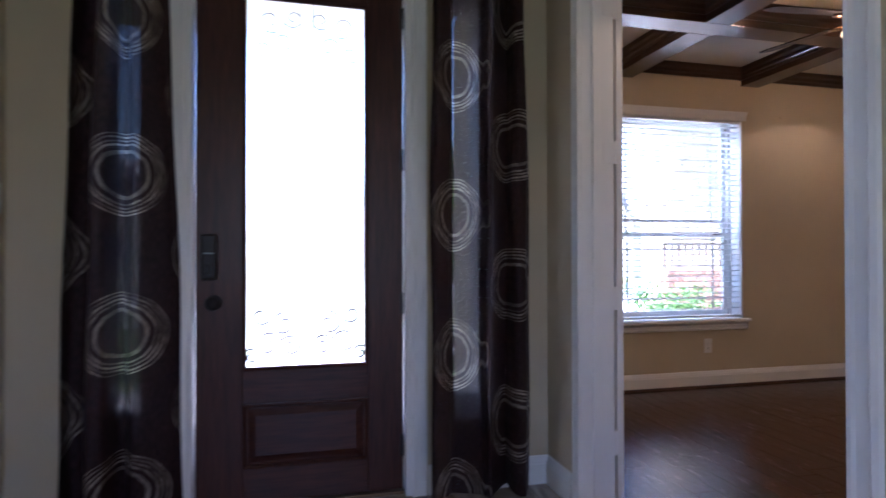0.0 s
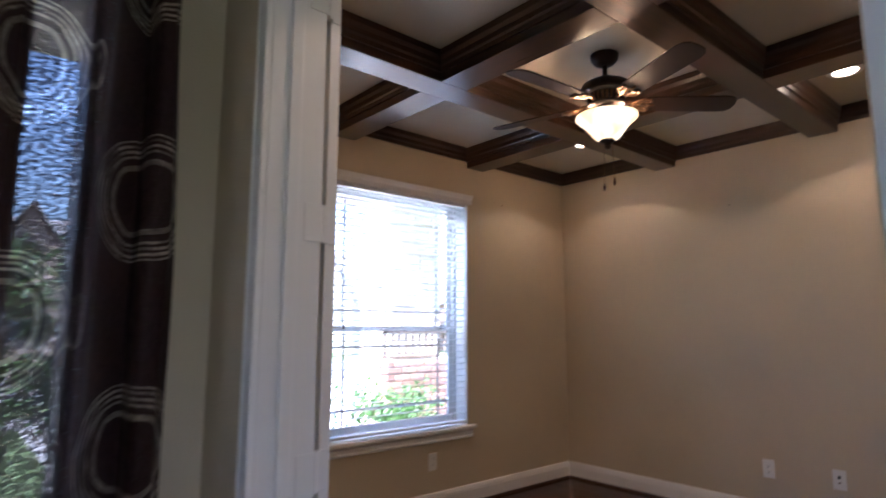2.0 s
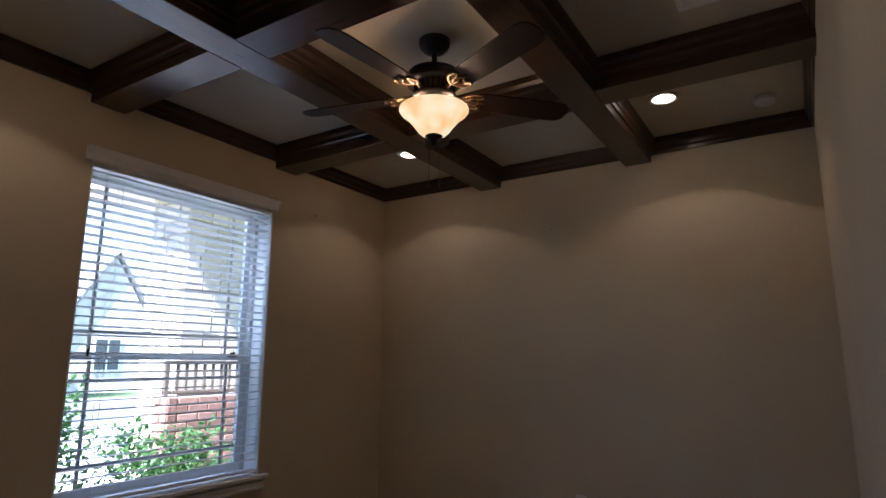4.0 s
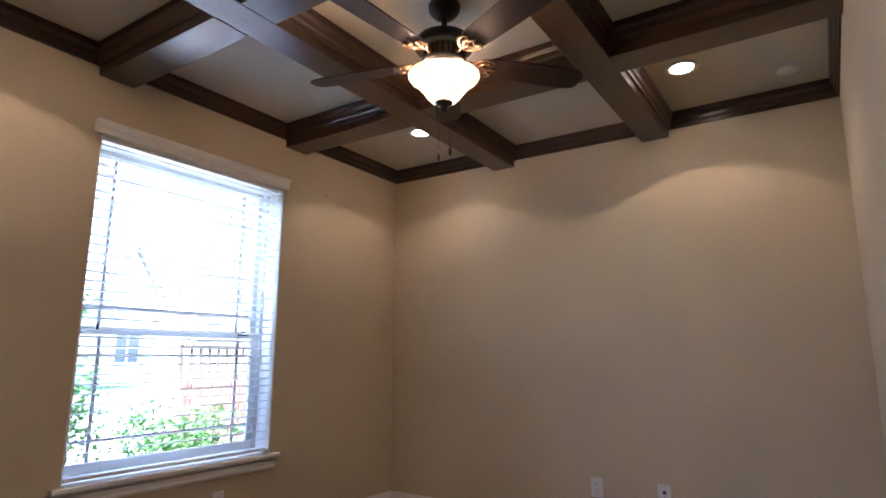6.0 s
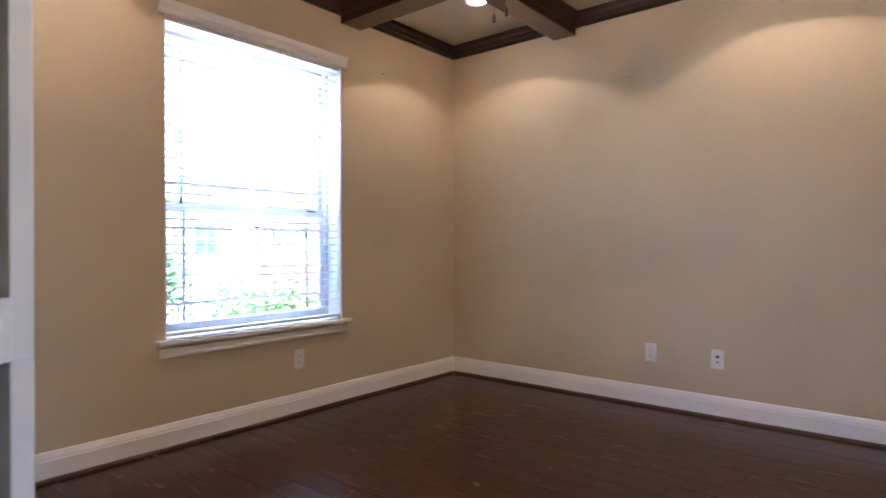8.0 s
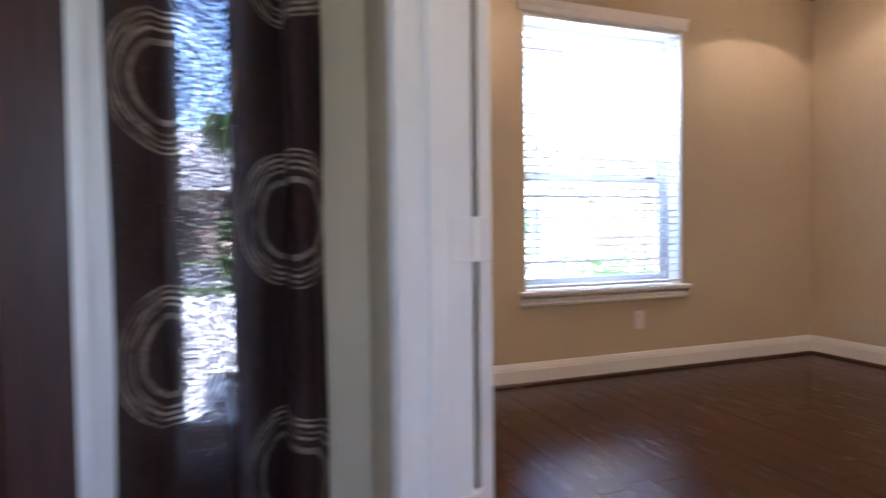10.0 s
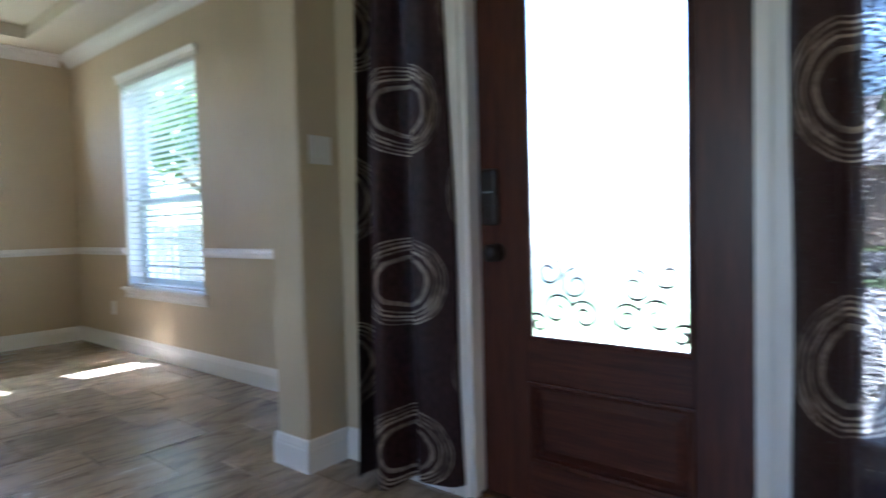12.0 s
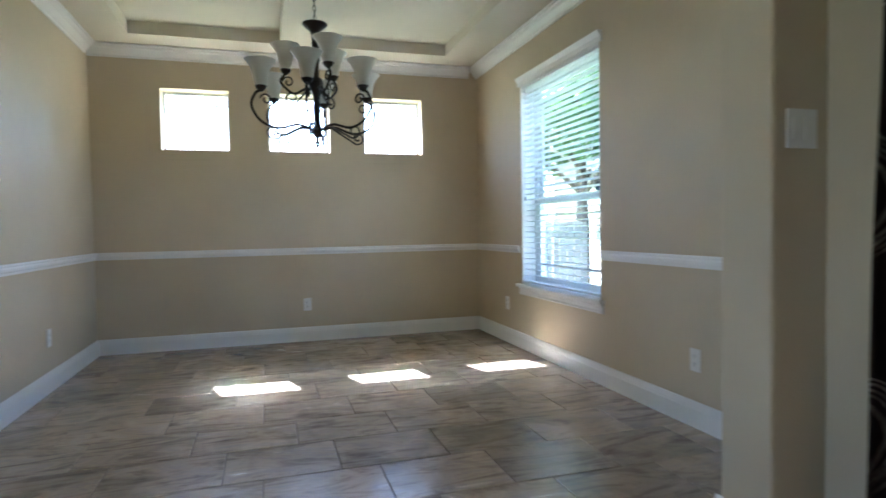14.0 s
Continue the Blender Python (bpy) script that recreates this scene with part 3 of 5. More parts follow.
for i in range(24):
    o = part("vent_rib", boxes((0.076, 0.094, -0.004, 0.004, 2.439, 2.482), bevel=0.002), IRON, fan)
    o.rotation_euler = (0, 0, 2 * math.pi * i / 24)
part("flywheel", lathe([(0, 2.433), (0.10, 2.433), (0.102, 2.425), (0.09, 2.417), (0, 2.417)], 36), IRON, fan, "", True)
part("light_fitter", lathe([(0, 2.417), (0.055, 2.417), (0.06, 2.395), (0.075, 2.375), (0.075, 2.363), (0, 2.363)], 32), BRONZE, fan, "", True)
bowl_out = [(0.150, 2.372), (0.156, 2.369), (0.157, 2.362), (0.149, 2.351), (0.130, 2.336), (0.110, 2.316), (0.091, 2.292), (0.074, 2.268), (0.056, 2.250), (0.035, 2.243), (0.0, 2.241)]
bowl_in = [(0.035, 2.249), (0.052, 2.256), (0.069, 2.272), (0.086, 2.296), (0.105, 2.320), (0.126, 2.340), (0.144, 2.357)]
part("glass_bowl", lathe(bowl_out + bowl_in, 48), ALABASTER, fan, "glowing amber alabaster glass bowl", True)
part("finial", lathe([(0, 2.250), (0.034, 2.247), (0.040, 2.240), (0.032, 2.230), (0.018, 2.224), (0.013, 2.213), (0.017, 2.205), (0.009, 2.196), (0, 2.194)], 24), IRON, fan, "", True)
for dx, dy, L in ((0.02, -0.015, 0.155), (-0.015, 0.012, 0.185)):
    pull = part("pull_chain", tube([(dx, dy, 2.22), (dx * 1.2, dy * 1.2, 2.20 - L)], 0.0014, 6), BRONZE, fan)
    part("fob", lathe([(0, -L + 2.20), (0.004, -L + 2.20), (0.0075, -L + 2.18), (0.006, -L + 2.165), (0, -L + 2.16)], 12, (dx * 1.2, dy * 1.2)), DOORWOOD, pull, "small wooden pull fob", True)


def blade_mesh():
    bm = bmesh.new()
    out = [(0.20, -0.052), (0.23, -0.058), (0.45, -0.066), (0.60, -0.068), (0.64, -0.060), (0.66, -0.040), (0.667, 0.0), (0.66, 0.040), (0.64, 0.060), (0.60, 0.068), (0.45, 0.066), (0.23, 0.058), (0.20, 0.052)]
    lo = [bm.verts.new((x, y, 0)) for x, y in out]
    hi = [bm.verts.new((x, y, 0.006)) for x, y in out]
    bm.faces.new(lo[::-1])
    bm.faces.new(hi)
    for i in range(len(out)):
        j = (i + 1) % len(out)
        bm.faces.new((lo[i], lo[j], hi[j], hi[i]))
    return bm


def iron_mesh():
    bm = bmesh.new()
    tube([(0.085, 0, 0.0), (0.12, 0, 0.012), (0.16, 0, 0.004), (0.20, 0, -0.004)], [0.010, 0.009, 0.008, 0.007], 8, bm)
    for s in (-1, 1):
        tube([(0.13, 0, 0.006), (0.15, s * 0.03, 0.0), (0.18, s * 0.052, -0.004), (0.215, s * 0.05, -0.005), (0.225, s * 0.034, -0.005), (0.21, s * 0.024, -0.005), (0.197, s * 0.03, -0.005)], 0.006, 8, bm)
        tube([(0.16, s * 0.012, -0.003), (0.185, s * 0.028, -0.005), (0.21, s * 0.008, -0.005), (0.245, 0, -0.005)], 0.005, 8, bm)
    return bm


for i in range(5):
    a = radians(31 + 72 * i)
    if i == 0:
        bl = part("blade", blade_mesh(), BLADE, fan, "dark walnut fan blade")
        ir = part("blade_iron", iron_mesh(), BRONZE, bl, "ornate bronze bracket", True)
        b_me, i_me = bl.data, ir.data
    else:
        bl = tagged(new("blade", b_me), "dark walnut fan blade")
        bl.parent = fan
        ir = tagged(new("blade_iron", i_me), "ornate bronze bracket")
        ir.parent = bl
    bl.location = (0, 0, 2.436)
    bl.rotation_euler = Euler((radians(-12), 0, a))

# ---- recessed lamps, vent, smoke detector ----
for cx, cy in CANS:
    c = tagged(new("recessed_light"), "lit recessed ceiling light with white trim ring", "recessed light", "study ceiling lights")
    c.location = (cx, cy, 0)
    part("trim_ring", lathe([(0.060, H - 0.001), (0.060, H - 0.006), (0.082, H - 0.008), (0.088, H - 0.002), (0.088, H - 0.0005)], 36), TRIM, c, "", True)
    part("lamp", lathe([(0, H - 0.003), (0.060, H - 0.003), (0.060, H - 0.0008), (0, H - 0.0008)], 32), GLOW, c, "glowing warm lamp face")
sd = tagged(new("smoke_detector"), "white round smoke detector", "smoke detector")
sd.location = (5.12, 1.55, 0)
part("base", lathe([(0, H), (0.062, H), (0.062, H - 0.01), (0, H - 0.01)], 32), PLASTIC, sd)
part("cover", lathe([(0, H - 0.01), (0.058, H - 0.01), (0.056, H - 0.026), (0.04, H - 0.038), (0, H - 0.04)], 32), PLASTIC, sd, "", True)
vent = tagged(new("ceiling_vent"), "white slatted air vent", "air vent")
part("frame", boxes((3.64, 4.0, 1.50, 1.525, H - 0.008, H), (3.64, 4.0, 1.775, 1.80, H - 0.008, H), (3.64, 3.665, 1.525, 1.775, H - 0.008, H), (3.975, 4.0, 1.525, 1.775, H - 0.008, H), bevel=0.002), TRIM, vent)
for i in range(15):
    xx = 3.68 + i * 0.02
    o = part("slat", boxes((-0.008, 0.008, 1.526, 1.774, -0.001, 0.001)), TRIM, vent)
    o.location, o.rotation_euler = (xx, 0, H - 0.006), (0, radians(40), 0)
part("backing", boxes((3.665, 3.975, 1.525, 1.775, H - 0.001, H - 0.0002)), SUBFLOOR, vent)


# ---- outlets and switches ----
SLOT = material("slot_dark", (0.03, 0.03, 0.03), 0.6)[0]


def plate(name, label, category, m, w=0.074, h=0.118, kind="outlet"):
    """Built facing -y at the origin, then placed by m."""
    root = tagged(new(name), label, category)
    part("cover_plate", boxes((-w / 2, w / 2, -0.006, 0, -h / 2, h / 2), bevel=0.0025), PLASTIC, root)
    if kind == "outlet":
        for s in (-1, 1):
            r = part("receptacle", boxes((-0.017, 0.017, -0.0075, -0.006, s * 0.020 - 0.014, s * 0.020 + 0.014), bevel=0.0006), PLASTIC, root)
            for dx in (-0.0065, 0.0065):
                part("slot", boxes((dx - 0.0012, dx + 0.0012, -0.0079, -0.0074, s * 0.020 - 0.001, s * 0.020 + 0.008)), SLOT, r)
            part("slot", boxes((-0.0025, 0.0025, -0.0079, -0.0074, s * 0.020 - 0.010, s * 0.020 - 0.005)), SLOT, r)
    elif kind == "data":
        r = part("jack", boxes((-0.009, 0.009, -0.008, -0.006, 0.006, 0.024), bevel=0.0006), SLOT, root)
        part("coax_post", lathe([(0, 0), (0.006, 0), (0.005, 0.009), (0, 0.009)], 12), BRONZE, root).matrix_basis = pose(0, -0.006, -0.018, 90)
    else:
        for dx in (-0.023, 0.023):
            part("rocker", boxes((dx - 0.0165, dx + 0.0165, -0.0095, -0.006, -0.033, 0.033), bevel=0.001), PLASTIC, root)
    for dz in (-h / 2 + 0.012, h / 2 - 0.012):
        part("screw", lathe([(0, 0), (0.003, 0), (0.003, 0.0006), (0, 0.001)], 8), PLASTIC, root).matrix_basis = pose(0, -0.006, dz, 90)
    root.matrix_basis = m
    return root


plate("wall_outlet", "white duplex wall outlet under the window", "outlet", pose(3.88, SY1, 0.345))
plate("wall_outlet", "white duplex wall outlet", "outlet", pose(SX1, 2.81, 0.356, 0, 0, -90))
plate("data_plate", "white cable and data wall plate", "wall plate", pose(SX1, 2.402, 0.36, 0, 0, -90), kind="data")
plate("wall_outlet", "white duplex wall outlet", "outlet", pose(DX0, 1.60, 0.35, 0, 0, 90))
plate("wall_outlet", "white duplex wall outlet", "outlet", pose(-1.676, DY1, 0.35))
plate("wall_outlet", "white duplex wall outlet below the window", "outlet", pose(-4.114, DY1, 0.36))
plate("wall_outlet", "white duplex wall outlet", "outlet", pose(-3.70, DY0, 0.36, 0, 0, 180))
plate("light_switch", "white double rocker light switch", "light switch", pose(FX0, 2.795, 1.335, 0, 0, 90), 0.116, 0.118, "switch")
nl = tagged(link_mesh("wall_nail", tube([(4.62, SY1 - 0.012, 2.30), (4.62, SY1, 2.30)], 0.003, 8), IRON), "small dark nail in the plaster wall", "nail")
nl = tagged(link_mesh("wall_nail", tube([(SX1 - 0.012, 2.95, 2.18), (SX1, 2.95, 2.18)], 0.003, 8), IRON), "small dark nail in the plaster wall", "nail")

# ---- chandelier ----
FROST, fnt, fb = material("frosted_glass_shade", (0.86, 0.85, 0.80), 0.45)
fb.inputs["Subsurface Weight"].default_value = 0.0
_t = fnt.nodes.new("ShaderNodeBsdfTranslucent")
_t.inputs["Color"].default_value = (0.9, 0.88, 0.82, 1)
_m = fnt.nodes.new("ShaderNodeMixShader")
_m.inputs[0].default_value = 0.45
fnt.links.new(fb.outputs[0], _m.inputs[1])
fnt.links.new(_t.outputs[0], _m.inputs[2])
fnt.links.new(_m.outputs[0], fnt.nodes["Material Output"].inputs["Surface"])
_fn = node(fnt, "ShaderNodeTexNoise", Scale=14.0, Detail=3.0)
fnt.links.new(coords(fnt), _fn.inputs["Vector"])
fnt.links.new(ramp(fnt, _fn.outputs["Fac"], [(0.3, (0.76, 0.75, 0.70)), (0.7, (0.9, 0.89, 0.85))]), fb.inputs["Base Color"])

ch = tagged(new("chandelier"), "black iron chandelier with nine frosted glass bell shades, unlit", "chandelier")
ch.location = (-2.82, 1.555, 0)
part("ceiling_canopy", lathe([(0, DINING_H), (0.065, DINING_H), (0.06, DINING_H - 0.02), (0.02, DINING_H - 0.035), (0, DINING_H - 0.035)], 28), IRON, ch, "", True)
bm = bmesh.new()
z, flip = DINING_H - 0.03, 0
while z > 2.315:
    pts = [((0.009 * math.cos(a)) * (1 if flip else 0), (0.009 * math.cos(a)) * (0 if flip else 1), z - 0.015 + 0.019 * math.sin(a)) for a in [2 * math.pi * k / 12 for k in range(13)]]
    tube(pts, 0.0022, 6, bm)
    z -= 0.030
    flip = 1 - flip
part("chain", bm, IRON, ch)
part("column", lathe([(0, 2.305), (0.030, 2.305), (0.072, 2.300), (0.076, 2.292), (0.060, 2.275), (0.034, 2.255), (0.022, 2.23), (0.021, 2.21), (0.020, 2.10), (0.026, 2.08), (0.018, 2.06), (0.018, 1.98), (0.040, 1.965), (0.044, 1.93), (0.026, 1.88), (0.018, 1.84),
                      (0.024, 1.80), (0.020, 1.72), (0.030, 1.66), (0.026, 1.63), (0.012, 1.615), (0.010, 1.60), (0.017, 1.588), (0.010, 1.575), (0.013, 1.565), (0, 1.552)], 24), IRON, ch, "turned black iron column", True)


def chandelier_arm(r, zc, zroot, zlow):
    bm = bmesh.new()
    pts = [Vector((0.02, 0, zroot)), Vector((r * 0.35, 0, zlow + 0.01)), Vector((r * 0.72, 0, zlow - 0.02)), Vector((r * 1.02, 0, zlow + 0.015)), Vector((r * 1.17, 0, (zlow + zc) / 2)), Vector((r * 1.10, 0, zc - 0.025)), Vector((r, 0, zc - 0.005))]
    fine = []
    for i in range(len(pts) - 1):
        p0, p1, p2, p3 = pts[max(i - 1, 0)], pts[i], pts[i + 1], pts[min(i + 2, len(pts) - 1)]
        for k in range(6):
            t = k / 6
            fine.append(0.5 * ((2 * p1) + (p2 - p0) * t + (2 * p0 - 5 * p1 + 4 * p2 - p3) * t * t + (3 * p1 - p0 - 3 * p2 + p3) * t ** 3))
    fine.append(pts[-1])
    tube(fine, 0.0078, 8, bm)
    sc = [Vector((r * 0.80 - 0.045 * (1 - 0.7 * f) * math.cos(1.2 + 7.5 * f), 0, zlow - 0.045 - 0.040 * (1 - 0.7 * f) * math.sin(1.2 + 7.5 * f))) for f in [k / 20 for k in range(21)]]
    tube([Vector((r * 0.3, 0, zlow - 0.0))] + sc, 0.0056, 6, bm)
    sc2 = [Vector((r * 0.92 - 0.035 * (1 - 0.7 * f) * math.cos(3.0 - 7 * f), 0, zc - 0.055 + 0.035 * (1 - 0.7 * f) * math.sin(3.0 - 7 * f))) for f in [k / 16 for k in range(17)]]
    tube(sc2, 0.005, 6, bm)
    return bm


SHADE = [(0.030, 0.0), (0.034, 0.012), (0.040, 0.05), (0.050, 0.09), (0.066, 0.122), (0.086, 0.145), (0.088, 0.148), (0.083, 0.147), (0.063, 0.125), (0.047, 0.09), (0.037, 0.05), (0.030, 0.014)]
for tier, n, r, zc, zr, zl, ph in (("lower", 6, 0.335, 1.868, 1.66, 1.675, -13), ("upper", 3, 0.18, 2.005, 1.90, 1.90, 18)):
    arm0 = chandelier_arm(r, zc, zr, zl)
    me = None
    for i in range(n):
        a = radians(ph + 360 * i / n)
        if me is None:
            arm = part("arm", arm0, IRON, ch, "curled black iron arm", True)
            me = arm.data
            cup = part("cup", lathe([(0, zc - 0.012), (0.010, zc - 0.012), (0.026, zc + 0.004), (0.034, zc + 0.018), (0.030, zc + 0.022), (0, zc + 0.022)], 20, (r, 0)), IRON, arm, "", True)
            sh = part("shade", lathe([(q, zc + 0.018 + h2) for q, h2 in SHADE], 32, (r, 0)), FROST, arm, "frosted white glass bell shade", True)
            c_me, s_me = cup.data, sh.data
        else:
            arm = tagged(new("arm", me), "curled black iron arm")
            arm.parent = ch
            for nm2, dd in (("cup", c_me), ("shade", s_me)):
                o = new(nm2, dd)
                o.parent = arm
                if nm2 == "shade":
                    tagged(o, "frosted white glass bell shade")
        arm.rotation_euler = (0, 0, a)


# ---- outside: yard, street, porch, neighbours ----
GRASS = painted("lawn", (0.095, 0.14, 0.045), 0.9, 40.0, 0.8, 0.4)
CONCRETE = painted("concrete", (0.52, 0.50, 0.46), 0.85, 30.0, 0.3, 0.12)
ASPHALT = painted("asphalt", (0.13, 0.13, 0.125), 0.9, 60.0, 0.4, 0.2)
MULCH = painted("mulch", (0.06, 0.04, 0.028), 0.95, 35.0, 0.9, 0.4)
MORTAR = painted("mortar", (0.42, 0.38, 0.33), 0.9, 60.0, 0.3, 0.1)
SIDING = painted("far_brick", (0.45, 0.33, 0.26), 0.85, 25.0, 0.5, 0.18)
STONEWALL = painted("far_stone", (0.58, 0.53, 0.45), 0.85, 12.0, 0.6, 0.2)
SHINGLE = painted("roof_shingle", (0.34, 0.33, 0.32), 0.9, 22.0, 0.6, 0.3)
DARKGLASS = material("far_window_glass", (0.04, 0.05, 0.06), 0.1)[0]
FENCEWOOD = painted("fence_board_weathered", (0.20, 0.18, 0.155), 0.9, 35.0, 0.6, 0.25)
BARK = painted("bark", (0.10, 0.075, 0.055), 0.9, 30.0, 0.8, 0.3)


def pieces_material(name, dark, light, rough=0.85):
    m, nt, b = material(name, dark, rough)
    info = nt.nodes.new("ShaderNodeObjectInfo")
    n = node(nt, "ShaderNodeTexNoise", Scale=18.0, Detail=5.0)
    nt.links.new(coords(nt), n.inputs["Vector"])
    mx = nt.nodes.new("ShaderNodeMath")
    mx.operation = "MULTIPLY_ADD"
    mx.inputs[1].default_value, mx.inputs[2].default_value = 0.5, 0.0
    nt.links.new(info.outputs["Random"], mx.inputs[0])
    ad = nt.nodes.new("ShaderNodeMath")
    nt.links.new(mx.outputs[0], ad.inputs[0])
    hf = nt.nodes.new("ShaderNodeMath")
    hf.operation = "MULTIPLY"
    hf.inputs[1].default_value = 0.5
    nt.links.new(n.outputs["Fac"], hf.inputs[0])
    nt.links.new(hf.outputs[0], ad.inputs[1])
    nt.links.new(ramp(nt, ad.outputs[0], [(0.15, dark), (0.85, light)]), b.inputs["Base Color"])
    bump(nt, b, n.outputs["Fac"], 0.5, 0.01)
    return m


BRICK = pieces_material("brick_red", (0.16, 0.075, 0.05), (0.40, 0.23, 0.16))
STONE = pieces_material("stone_cream", (0.42, 0.36, 0.27), (0.70, 0.62, 0.50))


def leaf_material(name, a, b2):
    m, nt, b = material(name, a, 0.55)
    g = nt.nodes.new("ShaderNodeNewGeometry")
    nt.links.new(ramp(nt, g.outputs["Random Per Island"], [(0.0, a), (1.0, b2)]), b.inputs["Base Color"])
    t = nt.nodes.new("ShaderNodeBsdfTranslucent")
    t.inputs["Color"].default_value = (*[min(1, c * 1.6) for c in b2], 1)
    ms = nt.nodes.new("ShaderNodeMixShader")
    ms.inputs[0].default_value = 0.3
    nt.links.new(b.outputs[0], ms.inputs[1])
    nt.links.new(t.outputs[0], ms.inputs[2])
    nt.links.new(ms.outputs[0], nt.nodes["Material Output"].inputs["Surface"])
    return m


LEAF = leaf_material("shrub_leaf", (0.035, 0.085, 0.02), (0.10, 0.19, 0.05))
TREELEAF = leaf_material("tree_leaf", (0.03, 0.07, 0.02), (0.09, 0.15, 0.04))

GZ = -0.30
ground = structure(link_mesh("ground", boxes((-900, 900, -900, 900, GZ - 0.3, GZ)), GRASS), "mown green lawn", "ground")
structure(link_mesh("road", boxes((-300, 300, 16.0, 24.0, GZ - 0.2, GZ + 0.004)), ASPHALT), "grey suburban street", "road")
for y0 in (15.82, 24.0):
    structure(link_mesh("kerb", boxes((-300, 300, y0, y0 + 0.18, GZ - 0.2, GZ + 0.13), bevel=0.02), CONCRETE), "pale concrete kerb", "kerb")
structure(link_mesh("pavement", boxes((-300, 300, 12.6, 13.8, GZ - 0.2, GZ + 0.02)), CONCRETE), "pale concrete pavement", "pavement")
structure(link_mesh("front_path", boxes((-0.2, 1.4, 5.6, 12.6, GZ - 0.2, GZ + 0.025)), CONCRETE), "pale concrete front path", "path")
structure(link_mesh("driveway", boxes((2.2, 12.5, 7.7, 12.6, GZ - 0.2, GZ + 0.028), (7.2, 12.5, 12.6, 15.82, GZ - 0.2, GZ + 0.028)), CONCRETE), "pale concrete driveway", "driveway")
structure(link_mesh("porch_slab", boxes((-0.9, 1.69, 3.12, 5.6, GZ - 0.2, -0.03), bevel=0.01), CONCRETE), "concrete porch slab", "porch")
structure(link_mesh("planting_bed", boxes((1.95, 6.2, 4.70, 6.6, GZ - 0.1, GZ + 0.04), (1.2, 1.95, 5.62, 6.7, GZ - 0.1, GZ + 0.04)), MULCH), "dark mulch bed under the window", "planting bed")


def leaf_clump(name, mat, centres, count, size, seed, parent):
    """Many small leaves, each a bent pair of triangles, gathered round several centres (x, y, z, radius)."""
    rg = random.Random(seed)
    verts, faces = [], []
    for _ in range(count):
        cx, cy, cz, r = rg.choice(centres)
        d = Vector((rg.gauss(0, 1), rg.gauss(0, 1), rg.gauss(0, 0.9)))
        d.normalize()
        p = Vector((cx, cy, cz)) + d * r * rg.uniform(0.45, 1.08)
        a = Vector((rg.uniform(-1, 1), rg.uniform(-1, 1), rg.uniform(-0.6, 0.8))).normalized()
        w = a.cross(d if abs(a.dot(d)) < 0.95 else Vector((0, 0, 1))).normalized()
        s = size * rg.uniform(0.6, 1.3)
        n = len(verts)
        up = a.cross(w) * s * 0.15
        verts += [p, p + a * s * 0.5 + w * s * 0.32 + up, p + a * s, p + a * s * 0.5 - w * s * 0.32 + up]
        faces += [(n, n + 1, n + 2), (n, n + 2, n + 3)]
    me = bpy.data.meshes.new(name)
    me.from_pydata([tuple(v) for v in verts], [], faces)
    me.materials.append(mat)
    ob = new(name, me)
    ob.parent = parent
    return ob


def shrub(x, y, r, h, seed):
    root = tagged(new("shrub"), "leafy green shrub in the bed by the window", "shrub", "front shrubs")
    root.location = (x, y, GZ + 0.04)
    rg = random.Random(seed)
    stems, cs = bmesh.new(), []
    for i in range(9):
        a, f = rg.uniform(0, 6.3), rg.uniform(0.2, 0.8)
        tip = (r * f * math.cos(a), r * f * math.sin(a), h * rg.uniform(0.35, 0.9))
        tube([(0, 0, -0.02), (tip[0] * 0.4, tip[1] * 0.4, tip[2] * 0.5), tip], [0.016, 0.010, 0.004], 6, stems)
        cs.append((*tip, r * rg.uniform(0.28, 0.5)))
    part("stems", stems, BARK, root)
    leaf_clump("leaves", LEAF, cs, 1500 if h < 1.5 else 3200, 0.055, seed, root)


for i, (x, y, r, h) in enumerate(((2.75, 5.35, 0.55, 1.15), (3.55, 5.6, 0.62, 1.30), (4.3, 5.6, 0.5, 1.0), (3.0, 6.2, 0.5, 1.1), (5.0, 5.85, 0.4, 0.7), (2.2, 5.9, 0.5, 1.1), (1.95, 6.1, 0.5, 2.7), (1.45, 6.3, 0.38, 2.3))):
    shrub(x, y, r, h, 20 + i)


def tree(x, y, h, seed, spread):
    root = tagged(new("tree"), "leafy shade tree on the lawn", "tree", "street trees")
    root.location = (x, y, GZ - 0.02)
    rg = random.Random(seed)
    bm = tube([(0, 0, 0), (0.05, 0.02, h * 0.25), (-0.04, 0.05, h * 0.45), (0.02, 0, h * 0.8)], [h * 0.035, h * 0.025, h * 0.02, h * 0.006], 10)
    cs = []
    for i in range(13):
        a, z = rg.uniform(0, 6.3), h * rg.uniform(0.32, 0.7)
        L = spread * rg.uniform(0.45, 1.0)
        tip = (L * math.cos(a), L * math.sin(a), z + h * rg.uniform(0.08, 0.25))
        tube([(0, 0, z), (tip[0] * 0.5, tip[1] * 0.5, z + (tip[2] - z) * 0.6), tip], [h * 0.012, h * 0.008, h * 0.003], 6, bm)
        cs.append((*tip, spread * rg.uniform(0.25, 0.45)))
        cs.append((tip[0] * 0.6, tip[1] * 0.6, tip[2] + h * 0.08, spread * rg.uniform(0.25, 0.4)))
    part("trunk", bm, BARK, root, "", True)
    leaf_clump("crown", TREELEAF, cs, 5200, h * 0.045, seed, root)


tree(12.4, 28.5, 5.5, 3, 1.7)
tree(28.0, 26.0, 7.5, 11, 3.0)
tree(-8.9, 6.9, 5.0, 31, 1.9)


